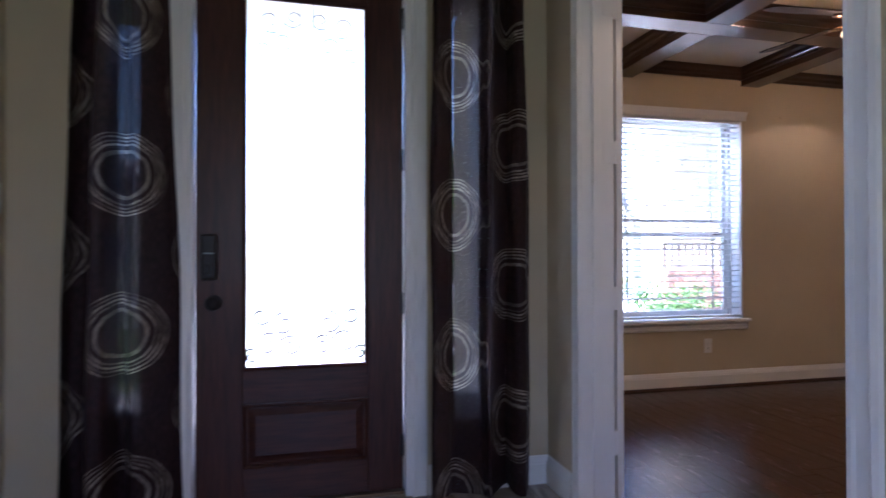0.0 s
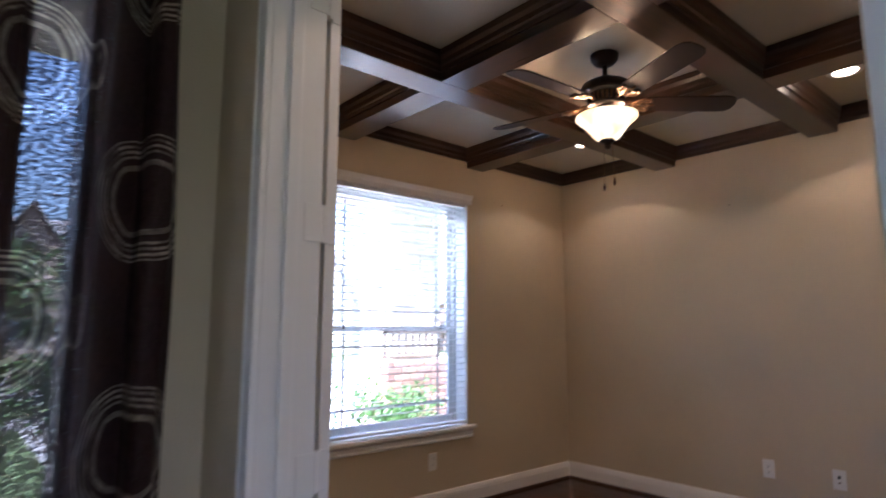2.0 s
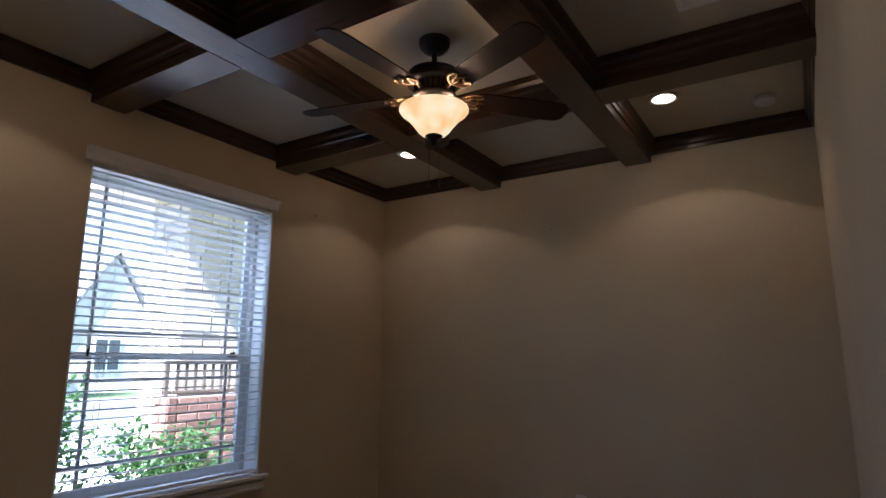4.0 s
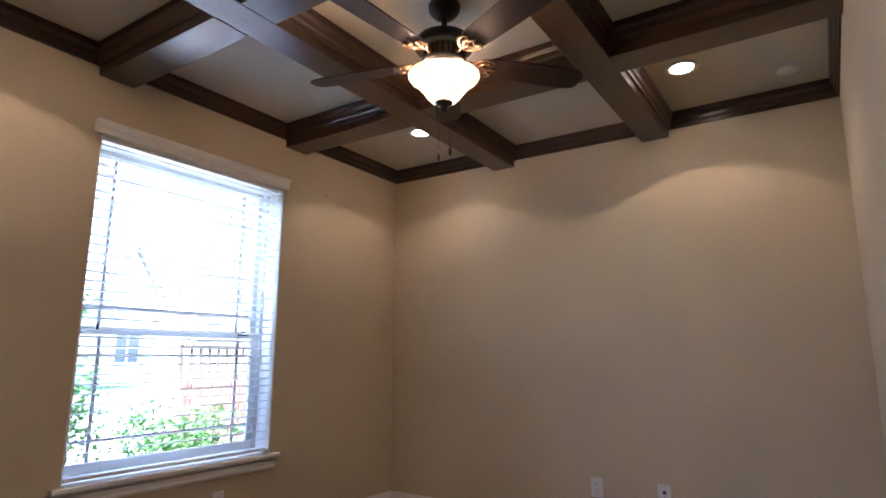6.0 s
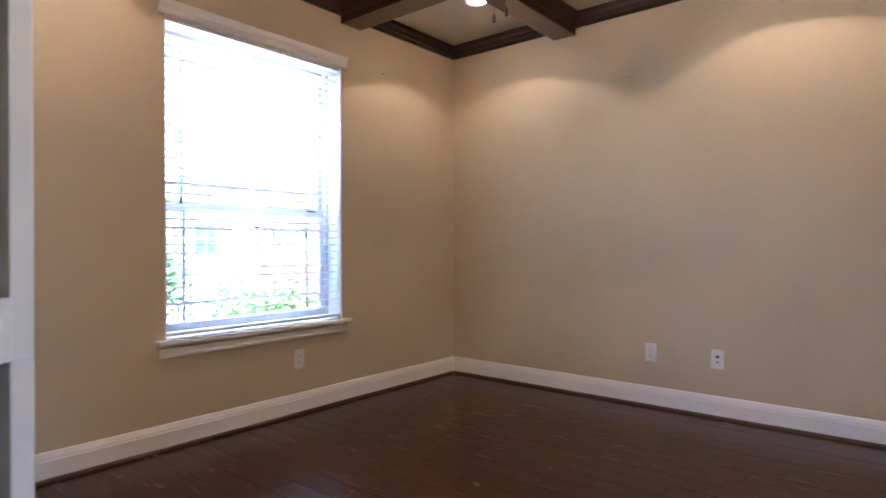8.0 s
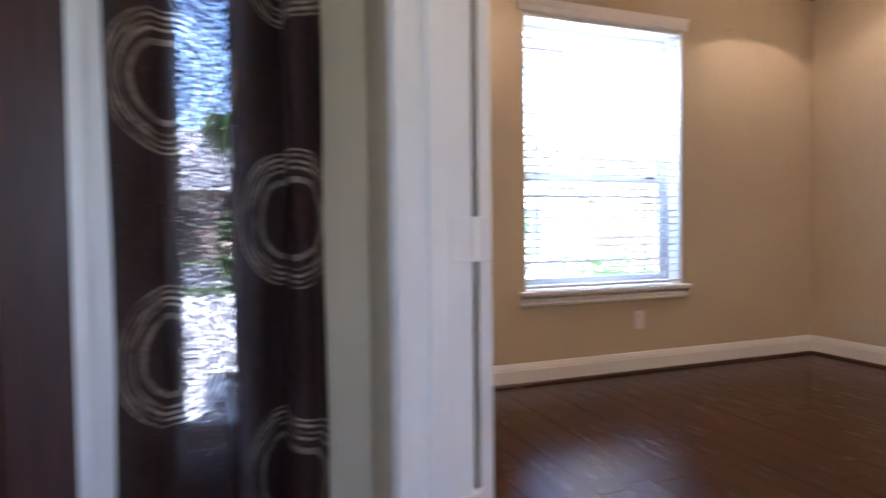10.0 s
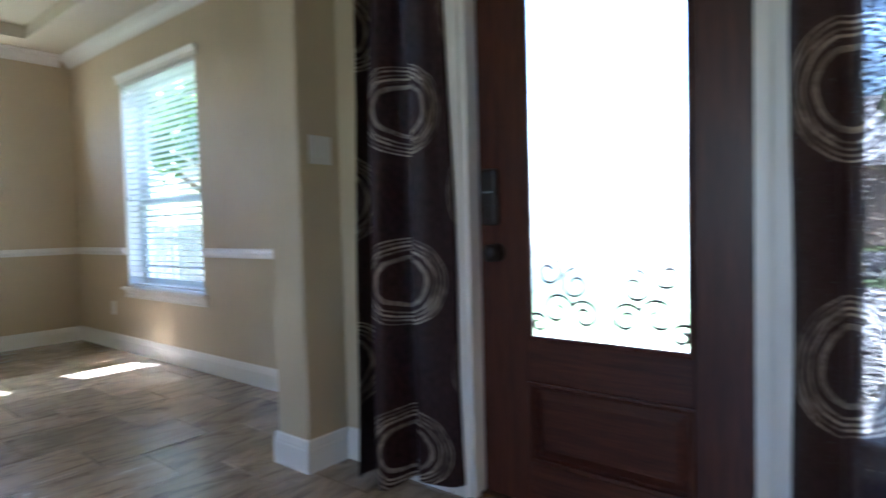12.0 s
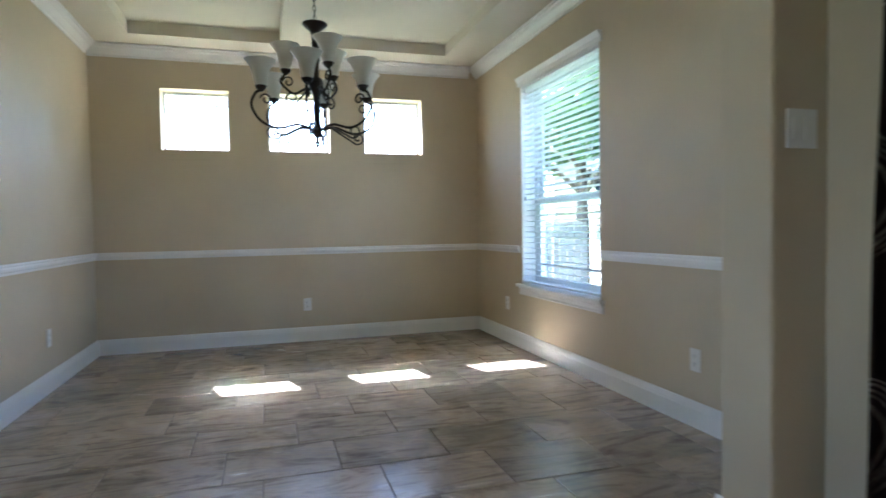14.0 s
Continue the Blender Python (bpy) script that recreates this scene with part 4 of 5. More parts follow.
# porch column: brick base below, stone above, with a metal railing to the house
def masonry(name, label, x0, x1, y0, y1, z0, z1, ph, pl, mat, piece, seed, irregular=0.0):
    root = tagged(new(name), label, "column")
    part("mortar_core", boxes((x0 + 0.012, x1 - 0.012, y0 + 0.012, y1 - 0.012, z0, z1)), MORTAR, root)
    rg = random.Random(seed)
    z = z0
    k = 0
    cache = {}

    def put(lx, ly, lz, cx, cy, cz):
        key = (round(lx, 2), round(ly, 2), round(lz, 2))
        if key not in cache:
            bm = boxes((-key[0] / 2, key[0] / 2, -key[1] / 2, key[1] / 2, -key[2] / 2, key[2] / 2))
            bmesh.ops.bevel(bm, geom=list(bm.edges), offset=0.006, segments=1, affect="EDGES")
            me = bpy.data.meshes.new(piece)
            bm.to_mesh(me)
            bm.free()
            me.materials.append(mat)
            cache[key] = me
        ob = new(piece, cache[key])
        ob.parent = root
        ob.location = (cx, cy, cz)

    while z < z1 - 0.02:
        hh = min(ph * (1 + (rg.choice((-0.3, 0, 0.4)) if irregular else 0)), z1 - z)
        for side in (0, 1, 2, 3):
            a, b2 = ((x0, x1), (y0, y1))[side % 2]
            p = a - (pl / 2 if k % 2 else 0) * (0 if irregular else 1)
            while p < b2 - 0.02:
                L = pl * (1 + (rg.choice((-0.4, -0.2, 0, 0.3)) if irregular else 0))
                q0, q1 = max(p, a), min(p + L, b2)
                if q1 - q0 > 0.03:
                    pr = rg.uniform(0, 0.012) if irregular else rg.uniform(0, 0.003)
                    c = (q0 + q1) / 2
                    if side == 0:
                        put(q1 - q0 - 0.012, 0.05, hh - 0.012, c, y0 + 0.02 - pr, z + hh / 2)
                    elif side == 2:
                        put(q1 - q0 - 0.012, 0.05, hh - 0.012, c, y1 - 0.02 + pr, z + hh / 2)
                    elif side == 1:
                        put(0.05, q1 - q0 - 0.012, hh - 0.012, x1 - 0.02 + pr, c, z + hh / 2)
                    else:
                        put(0.05, q1 - q0 - 0.012, hh - 0.012, x0 + 0.02 - pr, c, z + hh / 2)
                p += L
        z += hh
        k += 1
    return root


masonry("stone_column", "cream rough stone porch column", 5.15, 5.9, 6.75, 7.4, GZ, 3.0, 0.15, 0.26, STONE, "stone", 5, 1.0)
masonry("garden_wall", "low red brick wall below a railing", 4.85, 6.9, 6.4, 6.62, GZ, 0.93, 0.077, 0.21, BRICK, "brick", 9)
rl = tagged(new("railing"), "brown metal railing on the brick wall", "railing")
part("top_rail", boxes((4.87, 6.88, 6.49, 6.53, 1.22, 1.255), bevel=0.004), BARK, rl)
part("bottom_rail", boxes((4.87, 6.88, 6.495, 6.525, 0.955, 0.98), bevel=0.004), BARK, rl)
for i in range(21):
    part("baluster", boxes((4.89 + i * 0.097, 4.912 + i * 0.097, 6.5, 6.52, 0.98, 1.22)), BARK, rl)
for xx in (4.87, 5.86, 6.84):
    part("post", boxes((xx, xx + 0.04, 6.49, 6.53, 0.925, 1.25)), BARK, rl)
fence = tagged(new("fence"), "weathered grey board fence beside the neighbouring house", "fence")
for i in range(28):
    fy = 2.9 + i * 0.142
    part("board", boxes((-8.62, -8.6, fy, fy + 0.128, GZ + 0.05, 1.12 + 0.012 * (i % 3)), bevel=0.003), FENCEWOOD, fence)
for fz in (0.0, 0.85):
    part("rail", boxes((-8.66, -8.62, 2.9, 6.87, fz, fz + 0.09)), FENCEWOOD, fence)
for fy in (2.95, 4.85, 6.75):
    part("post", boxes((-8.75, -8.66, fy, fy + 0.09, GZ, 1.1)), FENCEWOOD, fence)
structure(link_mesh("side_roof", boxes((4.6, 9.5, 5.2, 8.0, 3.0, 3.25)), STONEWALL), "roof soffit on a stone column", "roof")
structure(link_mesh("porch_roof", boxes((-1.2, 1.69, 3.12, 5.2, 2.9, 3.3)), STONEWALL), "porch roof", "roof")


def house(x, y, w, d, h, rise, gx, gw, wall, seed):
    root = tagged(new("house"), "brick suburban house with steep gabled roof across the street", "house", "houses across the street")
    part("wall", boxes((x, x + w, y, y + d, GZ, h)), wall, root)
    bm = bmesh.new()

    def prism(a, b2, y0, y1, z0, top, along_x):
        if along_x:
            m = (y0 + y1) / 2
            vs = [(a, y0, z0), (b2, y0, z0), (b2, y1, z0), (a, y1, z0), (a, m, top), (b2, m, top)]
            fs = [(0, 1, 5, 4), (2, 3, 4, 5), (0, 4, 3), (1, 2, 5), (0, 3, 2, 1)]
        else:
            m = (a + b2) / 2
            vs = [(a, y0, z0), (b2, y0, z0), (b2, y1, z0), (a, y1, z0), (m, y0, top), (m, y1, top)]
            fs = [(0, 1, 4), (1, 2, 5, 4), (2, 3, 5), (3, 0, 4, 5), (0, 3, 2, 1)]
        v = [bm.verts.new(c) for c in vs]
        for f in fs:
            bm.faces.new([v[i] for i in f])

    prism(x - 0.4, x + w + 0.4, y - 0.4, y + d + 0.4, h, h + rise, True)
    part("roof", bm, SHINGLE, root)
    for g0, g1, gt in ((gx, gx + gw, h + rise * 0.92), (gx + gw + 1.0, gx + gw + 1.0 + gw * 0.75, h + rise * 0.7)):
        bm = bmesh.new()
        prism(g0 + 0.1, g1 - 0.1, y - 0.9, y + d / 2, h - 0.05, gt - 0.15, False)
        box(bm, g0 + 0.1, g1 - 0.1, y - 0.9, y, GZ, h - 0.05)
        part("gable", bm, wall, root)
        bm = bmesh.new()
        mid = (g0 + g1) / 2
        for s0, s1 in ((g0 - 0.25, mid), (g1 + 0.25, mid)):
            vs = [(s0, y - 1.2, h - 0.25), (s1, y - 1.2, gt + 0.05), (s1, y + d / 2, gt + 0.05), (s0, y + d / 2, h - 0.25)]
            lo = [bm.verts.new(c) for c in vs]
            hi = [bm.verts.new((c[0], c[1], c[2] + 0.16)) for c in vs]
            bm.faces.new(lo)
            bm.faces.new(hi)
            for i in range(4):
                bm.faces.new((lo[i], lo[(i + 1) % 4], hi[(i + 1) % 4], hi[i]))
        part("gable_roof", bm, SHINGLE, root)
        wn2 = part("window", boxes((mid - 0.65, mid + 0.65, y - 0.97, y - 0.90, 0.7, 2.3)), TRIM, root)
        for px in (mid - 0.58, mid + 0.04):
            for pz in (0.78, 1.54):
                part("pane", boxes((px, px + 0.54, y - 0.985, y - 0.97, pz, pz + 0.68)), DARKGLASS, wn2)
    g = part("garage_door", boxes((x + w - 5.2, x + w - 0.6, y - 0.06, y, GZ, 2.1)), TRIM, root)
    part("front_door", boxes((x + 0.8, x + 1.8, y - 0.06, y, GZ, 2.1)), BARK, root)


house(-2.0, 31.0, 13.0, 9.0, 3.0, 3.6, 1.5, 4.4, SIDING, 1)
house(13.5, 31.5, 13.0, 9.0, 3.0, 3.8, 15.0, 4.6, STONEWALL, 2)
house(-19.0, 31.0, 13.5, 9.0, 3.0, 3.4, -15.0, 4.4, STONEWALL, 3)
house(-17.5, 8.2, 8.0, 9.0, 3.0, 3.2, -14.0, 3.4, STONEWALL, 6)
house(29.0, 31.0, 13.0, 9.0, 3.0, 3.6, 31.0, 4.4, SIDING, 4)


# ---- windows ----
def sash_window(name, x0, x1, z0, z1, yi, yo, label):
    """A single-hung window in a wall facing +y: casing head, stool, apron, sashes, prairie grilles, panes."""
    root = structure(new(name), label, "window")
    part("reveal", boxes((x0, x0 + 0.008, yi + 0.002, yo - 0.09, z0 + 0.012, z1 - 0.008), (x1 - 0.008, x1, yi + 0.002, yo - 0.09, z0 + 0.012, z1 - 0.008), (x0, x1, yi + 0.002, yo - 0.09, z1 - 0.008, z1)), TRIM, root)
    hd = [(0, 0), (0.012, 0), (0.014, 0.032), (0.022, 0.042), (0.030, 0.058), (0.034, 0.068), (0, 0.068)]
    part("window_head", sweep(hd, (x0 - 0.035, yi, z1 - 0.004), (x1 + 0.032, yi, z1 - 0.004), (0, -1, 0)), TRIM, root)
    part("window_sill", boxes((x0 - 0.05, x1 + 0.05, yi - 0.045, yi, z0 - 0.010, z0 + 0.012), (x0 + 0.001, x1 - 0.001, yi, yo - 0.09, z0 + 0.001, z0 + 0.012), bevel=0.004), TRIM, root)
    ap = [(0, 0), (0.014, 0), (0.016, 0.012), (0.011, 0.020), (0.011, 0.046), (0.022, 0.058), (0.024, 0.068), (0, 0.068)]
    part("apron", sweep(ap, (x0 - 0.037, yi, z0 - 0.078), (x1 + 0.037, yi, z0 - 0.078), (0, -1, 0)), TRIM, root)
    yf0, yf1 = yo - 0.09, yo - 0.01
    part("window_frame", boxes((x0, x0 + 0.035, yf0, yf1, z0, z1), (x1 - 0.035, x1, yf0, yf1, z0, z1), (x0 + 0.035, x1 - 0.035, yf0, yf1, z1 - 0.018, z1), (x0 + 0.035, x1 - 0.035, yf0, yf1, z0, z0 + 0.035)), SASH, root)
    zm = z0 + (z1 - z0) * 0.425
    ya, yb = yf0 + 0.008, yf0 + 0.034
    for nm, za, zb, y0, y1 in (("lower_sash", z0 + 0.036, zm + 0.02, ya, yb), ("upper_sash", zm - 0.018, z1 - 0.019, yb + 0.002, yb + 0.026)):
        a, b2 = x0 + 0.036, x1 - 0.036
        sash = part(nm, boxes((a, a + 0.04, y0, y1, za, zb), (b2 - 0.04, b2, y0, y1, za, zb), (a + 0.04, b2 - 0.04, y0, y1, za, za + 0.04), (a + 0.04, b2 - 0.04, y0, y1, zb - 0.03, zb)), SASH, root)
        ym = (y0 + y1) / 2
        g = boxes((a + 0.13, a + 0.148, ym - 0.004, ym + 0.004, za + 0.041, zb - 0.041), (b2 - 0.148, b2 - 0.13, ym - 0.004, ym + 0.004, za + 0.041, zb - 0.041),
                  (a + 0.041, b2 - 0.041, ym - 0.0045, ym + 0.0045, za + 0.135, za + 0.153), (a + 0.041, b2 - 0.041, ym - 0.0045, ym + 0.0045, zb - 0.153, zb - 0.135))
        part("grille", g, GRILLE, sash)
        pane = part("pane", boxes((a + 0.04, b2 - 0.04, ym + 0.006, ym + 0.009, za + 0.04, zb - 0.04)), GLASS, sash)
        pane.visible_shadow = False
    part("latch", boxes((x1 - 0.19, x1 - 0.12, ya - 0.02, ya - 0.001, zm + 0.0, zm + 0.016), (x1 - 0.165, x1 - 0.145, ya - 0.03, ya - 0.001, zm + 0.016, zm + 0.03), bevel=0.003), IRON, root, "dark sash latch")
    return root


sash_window("window_1", WX0, WX1, WZ0, WZ1, SY1, SY1 + 0.22, "white single-hung window with moulded head and sill")
sash_window("window_2", VX0, VX1, VZ0, VZ1, DY1, DY1 + 0.22, "white single-hung window with moulded head and sill")


def blind(x0, x1, z0, z1, y, label):
    root = tagged(new("window_blind"), label, "blind")
    root.location = (0, 0, 0)
    part("headrail", boxes((x0, x1, y - 0.022, y + 0.022, z1 - 0.02, z1), bevel=0.003), SLAT, root)
    bm = bmesh.new()
    n = 5
    for s in range(2):
        for i in range(n):
            u = -0.0245 + 0.049 * i / (n - 1)
            zz = 0.0035 * (1 - (u / 0.0245) ** 2) + (0.0028 if s else 0)
            for xx in (x0 + 0.004, x1 - 0.004):
                bm.verts.new((xx, u, zz))
    bm.verts.ensure_lookup_table()
    V = bm.verts
    for s in range(2):
        for i in range(n - 1):
            k = s * 2 * n + 2 * i
            bm.faces.new((V[k], V[k + 1], V[k + 3], V[k + 2]))
    for i in (0, n - 1):
        bm.faces.new((V[2 * i], V[2 * i + 1], V[2 * n + 2 * i + 1], V[2 * n + 2 * i]))
    bmesh.ops.recalc_face_normals(bm, faces=bm.faces)
    first = part("slat", bm, SLAT, root)
    zs = z1 - 0.05
    first.location, first.rotation_euler = (0, y, zs), (radians(-7), 0, 0)
    zs -= 0.0455
    rng = random.Random(4)
    while zs > z0 + 0.05:
        ob = new("slat", first.data)
        ob.parent = root
        ob.location, ob.rotation_euler = (0, y, zs), (radians(-7 + rng.uniform(-1.5, 1.5)), 0, 0)
        zs -= 0.0455
    part("bottom_rail", boxes((x0, x1, y - 0.025, y + 0.025, z0 + 0.014, z0 + 0.032), bevel=0.004), SLAT, root)
    for f in (0.14, 0.5, 0.86):
        xx = x0 + (x1 - x0) * f
        for dy in (-0.026, 0.026):
            part("ladder_cord", tube([(xx, y + dy, z0 + 0.03), (xx, y + dy, z1 - 0.026)], 0.0011, 5), CORD, root)
    part("tilt_cord", tube([(x0 + 0.07, y - 0.030, z1 - 0.03), (x0 + 0.072, y - 0.036, z0 + 0.75)], 0.0015, 5), CORD, root)
    part("tassel", lathe([(0, 0), (0.007, 0.004), (0.005, 0.03), (0.002, 0.04), (0, 0.04)], 10), IRON, root, "brown cord tassel").location = (x0 + 0.072, y - 0.036, z0 + 0.71)
    return root


blind(WX0 + 0.012, WX1 - 0.012, WZ0 + 0.012, WZ1 - 0.010, SY1 + 0.034, "white slatted window blind lowered with open slats")
blind(VX0 + 0.012, VX1 - 0.012, VZ0 + 0.012, VZ1 - 0.010, DY1 + 0.034, "white slatted window blind lowered with open slats")


def high_window(name, y0, y1):
    root = structure(new(name), "small square fixed window set high in the wall", "window")
    xo = DX0 - 0.2
    part("window_frame", boxes((xo + 0.02, xo + 0.06, y0, y0 + 0.03, HZ0, HZ1), (xo + 0.02, xo + 0.06, y1 - 0.03, y1, HZ0, HZ1),
                               (xo + 0.02, xo + 0.06, y0 + 0.03, y1 - 0.03, HZ0, HZ0 + 0.03), (xo + 0.02, xo + 0.06, y0 + 0.03, y1 - 0.03, HZ1 - 0.03, HZ1)), SASH, root)
    a = part("grille", boxes((xo + 0.036, xo + 0.044, y0 + 0.031, y1 - 0.031, HZ0 + 0.11, HZ0 + 0.122), (xo + 0.036, xo + 0.044, y0 + 0.031, y1 - 0.031, HZ1 - 0.122, HZ1 - 0.11),
                         (xo + 0.037, xo + 0.043, y0 + 0.11, y0 + 0.122, HZ0 + 0.031, HZ1 - 0.031), (xo + 0.037, xo + 0.043, y1 - 0.122, y1 - 0.11, HZ0 + 0.031, HZ1 - 0.031)), GRILLE, root)
    p = part("pane", boxes((xo + 0.045, xo + 0.049, y0 + 0.03, y1 - 0.03, HZ0 + 0.03, HZ1 - 0.03)), GLASS, root)
    p.visible_shadow = False
    part("reveal", boxes((xo + 0.06, DX0 - 0.002, y0, y0 + 0.006, HZ0 + 0.006, HZ1 - 0.006), (xo + 0.06, DX0 - 0.002, y1 - 0.006, y1, HZ0 + 0.006, HZ1 - 0.006),
                         (xo + 0.06, DX0 - 0.002, y0, y1, HZ0, HZ0 + 0.006), (xo + 0.06, DX0 - 0.002, y0, y1, HZ1 - 0.006, HZ1)), WALL, root)


for i, (a, b2) in enumerate(HW):
    high_window("window_%d" % (i + 3), a, b2)


def sidelight(name, x0, x1):
    root = structure(new(name), "narrow glazed sidelight beside the front door", "window")
    part("window_frame", boxes((x0, x0 + 0.065, 2.905, 3.08, 0.38, 2.36), (x1 - 0.065, x1, 2.905, 3.08, 0.38, 2.36), (x0 + 0.065, x1 - 0.065, 3.02, 3.08, 0.38, 0.42), (x0 + 0.065, x1 - 0.065, 3.02, 3.08, 2.32, 2.36)), TRIM, root)
    p = part("pane", boxes((x0 + 0.065, x1 - 0.065, 3.045, 3.052, 0.42, 2.32)), GLASS, root)
    p.visible_shadow = False


sidelight("window_6", -0.29, -0.03)
sidelight("window_7", 1.19, 1.45)

# ---- front door ----
D0, D1, DH, DF = 0.113, 1.026, 2.44, 2.96
bm = boxes((0.078, 0.108, FY, 3.12, 0, 2.445), (1.031, 1.061, FY, 3.12, 0, 2.445), (0.078, 1.061, FY, 3.12, 2.445, 2.472))
structure(link_mesh("door_frame_front", bm, TRIM), "white painted front door frame", "door frame")
bm = bmesh.new()
sweep(CASING_PROFILE, (1.058, FY, 0), (1.058, FY, 2.455), (0, -1, 0), bm, up=(1, 0, 0))
sweep([(o, -h) for o, h in CASING_PROFILE], (0.082, FY, 0), (0.082, FY, 2.455), (0, -1, 0), bm, up=(1, 0, 0))
sweep(CASING_PROFILE, (0.01, FY, 2.455), (1.13, FY, 2.455), (0, -1, 0), bm)
structure(link_mesh("casing_front_door", bm, TRIM), "white moulded casing around the front door", "trim")
structure(link_mesh("threshold", boxes((0.108, 1.031, 2.93, 3.12, -0.004, 0.014), bevel=0.005), BRONZE), "bronze door threshold", "threshold")

door = structure(new("door_1"), "dark mahogany front door with tall decorative glass", "front door")
G0, G1, GZ0, GZ1 = 0.308, 0.862, 0.598, 2.275
DB = DF + 0.045
for x0, x1 in ((D0, G0), (G1, D1)):
    part("stile", boxes((x0, x1, DF, DB, 0.016, DH), bevel=0.003), DOORWOOD, door)
for z0, z1 in ((0.016, 0.165), (0.452, GZ0), (GZ1, DH)):
    part("rail", boxes((G0, G1, DF + 0.001, DB - 0.001, z0, z1), bevel=0.002), DOORWOOD_X, door)
bm = bmesh.new()
for (x0, x1, z0, z1, y0) in ((G0, G1, 0.165, 0.452, DF + 0.016),):
    box(bm, x0, x1, y0, DB - 0.012, z0, z1)
    c = bmesh.ops.create_cube(bm, size=1.0)["verts"]
    bmesh.ops.scale(bm, vec=(x1 - x0 - 0.05, 0.014, z1 - z0 - 0.05), verts=c)
    bmesh.ops.translate(bm, vec=((x0 + x1) / 2, y0 - 0.007, (z0 + z1) / 2), verts=c)
    for v in c:
        if v.co.y < y0 - 0.01:
            v.co.x += 0.03 if v.co.x < (x0 + x1) / 2 else -0.03
            v.co.z += 0.03 if v.co.z < (z0 + z1) / 2 else -0.03
part("panel", bm, DOORWOOD_X, door, "raised wooden panel")
bm = bmesh.new()
STICK = [(0, 0), (0.010, 0), (0.012, 0.006), (0.006, 0.016), (0, 0.018)]
for z0, z1 in ((0.165, 0.452), (GZ0, GZ1)):
    sweep(STICK, (G0, DF + 0.004, z0), (G1, DF + 0.004, z0), (0, -1, 0), bm)
    sweep([(o, -h) for o, h in STICK], (G0, DF + 0.004, z1), (G1, DF + 0.004, z1), (0, -1, 0), bm)
    sweep(STICK, (G0, DF + 0.004, z0), (G0, DF + 0.004, z1), (0, -1, 0), bm, up=(1, 0, 0))
    sweep([(o, -h) for o, h in STICK], (G1, DF + 0.004, z0), (G1, DF + 0.004, z1), (0, -1, 0), bm, up=(1, 0, 0))
part("glazing_bead", bm, DOORWOOD, door)
pane = part("pane", boxes((G0, G1, DF + 0.018, DF + 0.024, GZ0, GZ1)), DOORGLASS, door, "seeded decorative glass")
pane.visible_shadow = False


def scroll(cx, cz, r, turns, start, flip):
    pts = []
    n = 26
    for i in range(n + 1):
        f = i / n
        a = start + flip * turns * 2 * math.pi * f
        rr = r * (1 - 0.72 * f)
        pts.append((cx + rr * math.cos(a), DF + 0.013, cz + rr * math.sin(a)))
    return pts


gc = (G0 + G1) / 2
for s in (-1, 1):
    for cx, cz, r, turns, st, fl in ((0.10, 0.80, 0.055, 1.2, 1.5, -1), (0.20, 0.84, 0.05, 1.1, 2.2, 1), (0.07, 0.70, 0.05, 1.3, 0.6, 1), (0.17, 0.71, 0.06, 1.2, 3.0, -1), (0.24, 0.66, 0.035, 1.1, 1.0, 1),
                                     (0.10, 2.07, 0.055, 1.2, -1.5, 1), (0.20, 2.03, 0.05, 1.1, -2.2, -1), (0.16, 2.17, 0.06, 1.2, -3.0, 1), (0.06, 2.19, 0.045, 1.2, -0.5, -1)):
        p = [(gc + s * (x - gc), y, z) for x, y, z in scroll(gc + cx, cz, r, turns, st, fl)]
        part("scroll", tube(p, 0.0052 if cz < 1.2 else 0.0022, 6), IRON, door, "dark wrought-iron scroll")
    part("scroll", tube([(gc + s * 0.028, DF + 0.013, 0.605), (gc + s * 0.028, DF + 0.013, 2.27)], 0.003, 6), material("etched_line", (0.55, 0.6, 0.62), 0.3)[0], door, "pale caming line")
kp = part("keypad_lock", boxes((0.137, 0.205, DF - 0.034, DF, 1.003, 1.205), bevel=0.012), IRON, door, "dark bronze electronic deadbolt")
part("thumb_turn", boxes((0.164, 0.178, DF - 0.052, DF - 0.032, 1.03, 1.075), bevel=0.004), IRON, kp)
part("status_bar", boxes((0.15, 0.192, DF - 0.0365, DF - 0.033, 1.118, 1.124)), material("screen_grey", (0.25, 0.27, 0.28), 0.3)[0], kp)
bm = lathe([(0, 0), (0.033, 0.0), (0.033, 0.006), (0.014, 0.010), (0.012, 0.03), (0.024, 0.038), (0.031, 0.05), (0.030, 0.062), (0.02, 0.07), (0, 0.072)], 24)
k = part("door_knob", bm, IRON, door, "dark bronze door knob", True)
k.location, k.rotation_euler = (0.19, DF, 0.905), (radians(90), 0, 0)
for zc in (0.22, 0.885, 1.56, 2.23):
    h = part("hinge", tube([(1.034, DF - 0.008, zc - 0.05), (1.034, DF - 0.008, zc + 0.05)], 0.008, 10), IRON, door, "dark bronze hinge")
    part("leaf", boxes((1.012, 1.026, DF - 0.003, DF - 0.0005, zc - 0.05, zc + 0.05)), IRON, h)

# ---- study door, swung right back ----
HZ = (0.287, 0.92, 1.562, 2.21)


def leaf_door(name, along, label):
    root = structure(new(name), label, "door")
    (x0, x1, y0, y1) = along
    part("slab", boxes((x0, x1, y0, y1, 0.012, 2.465), bevel=0.002), TRIM, root)
    return root


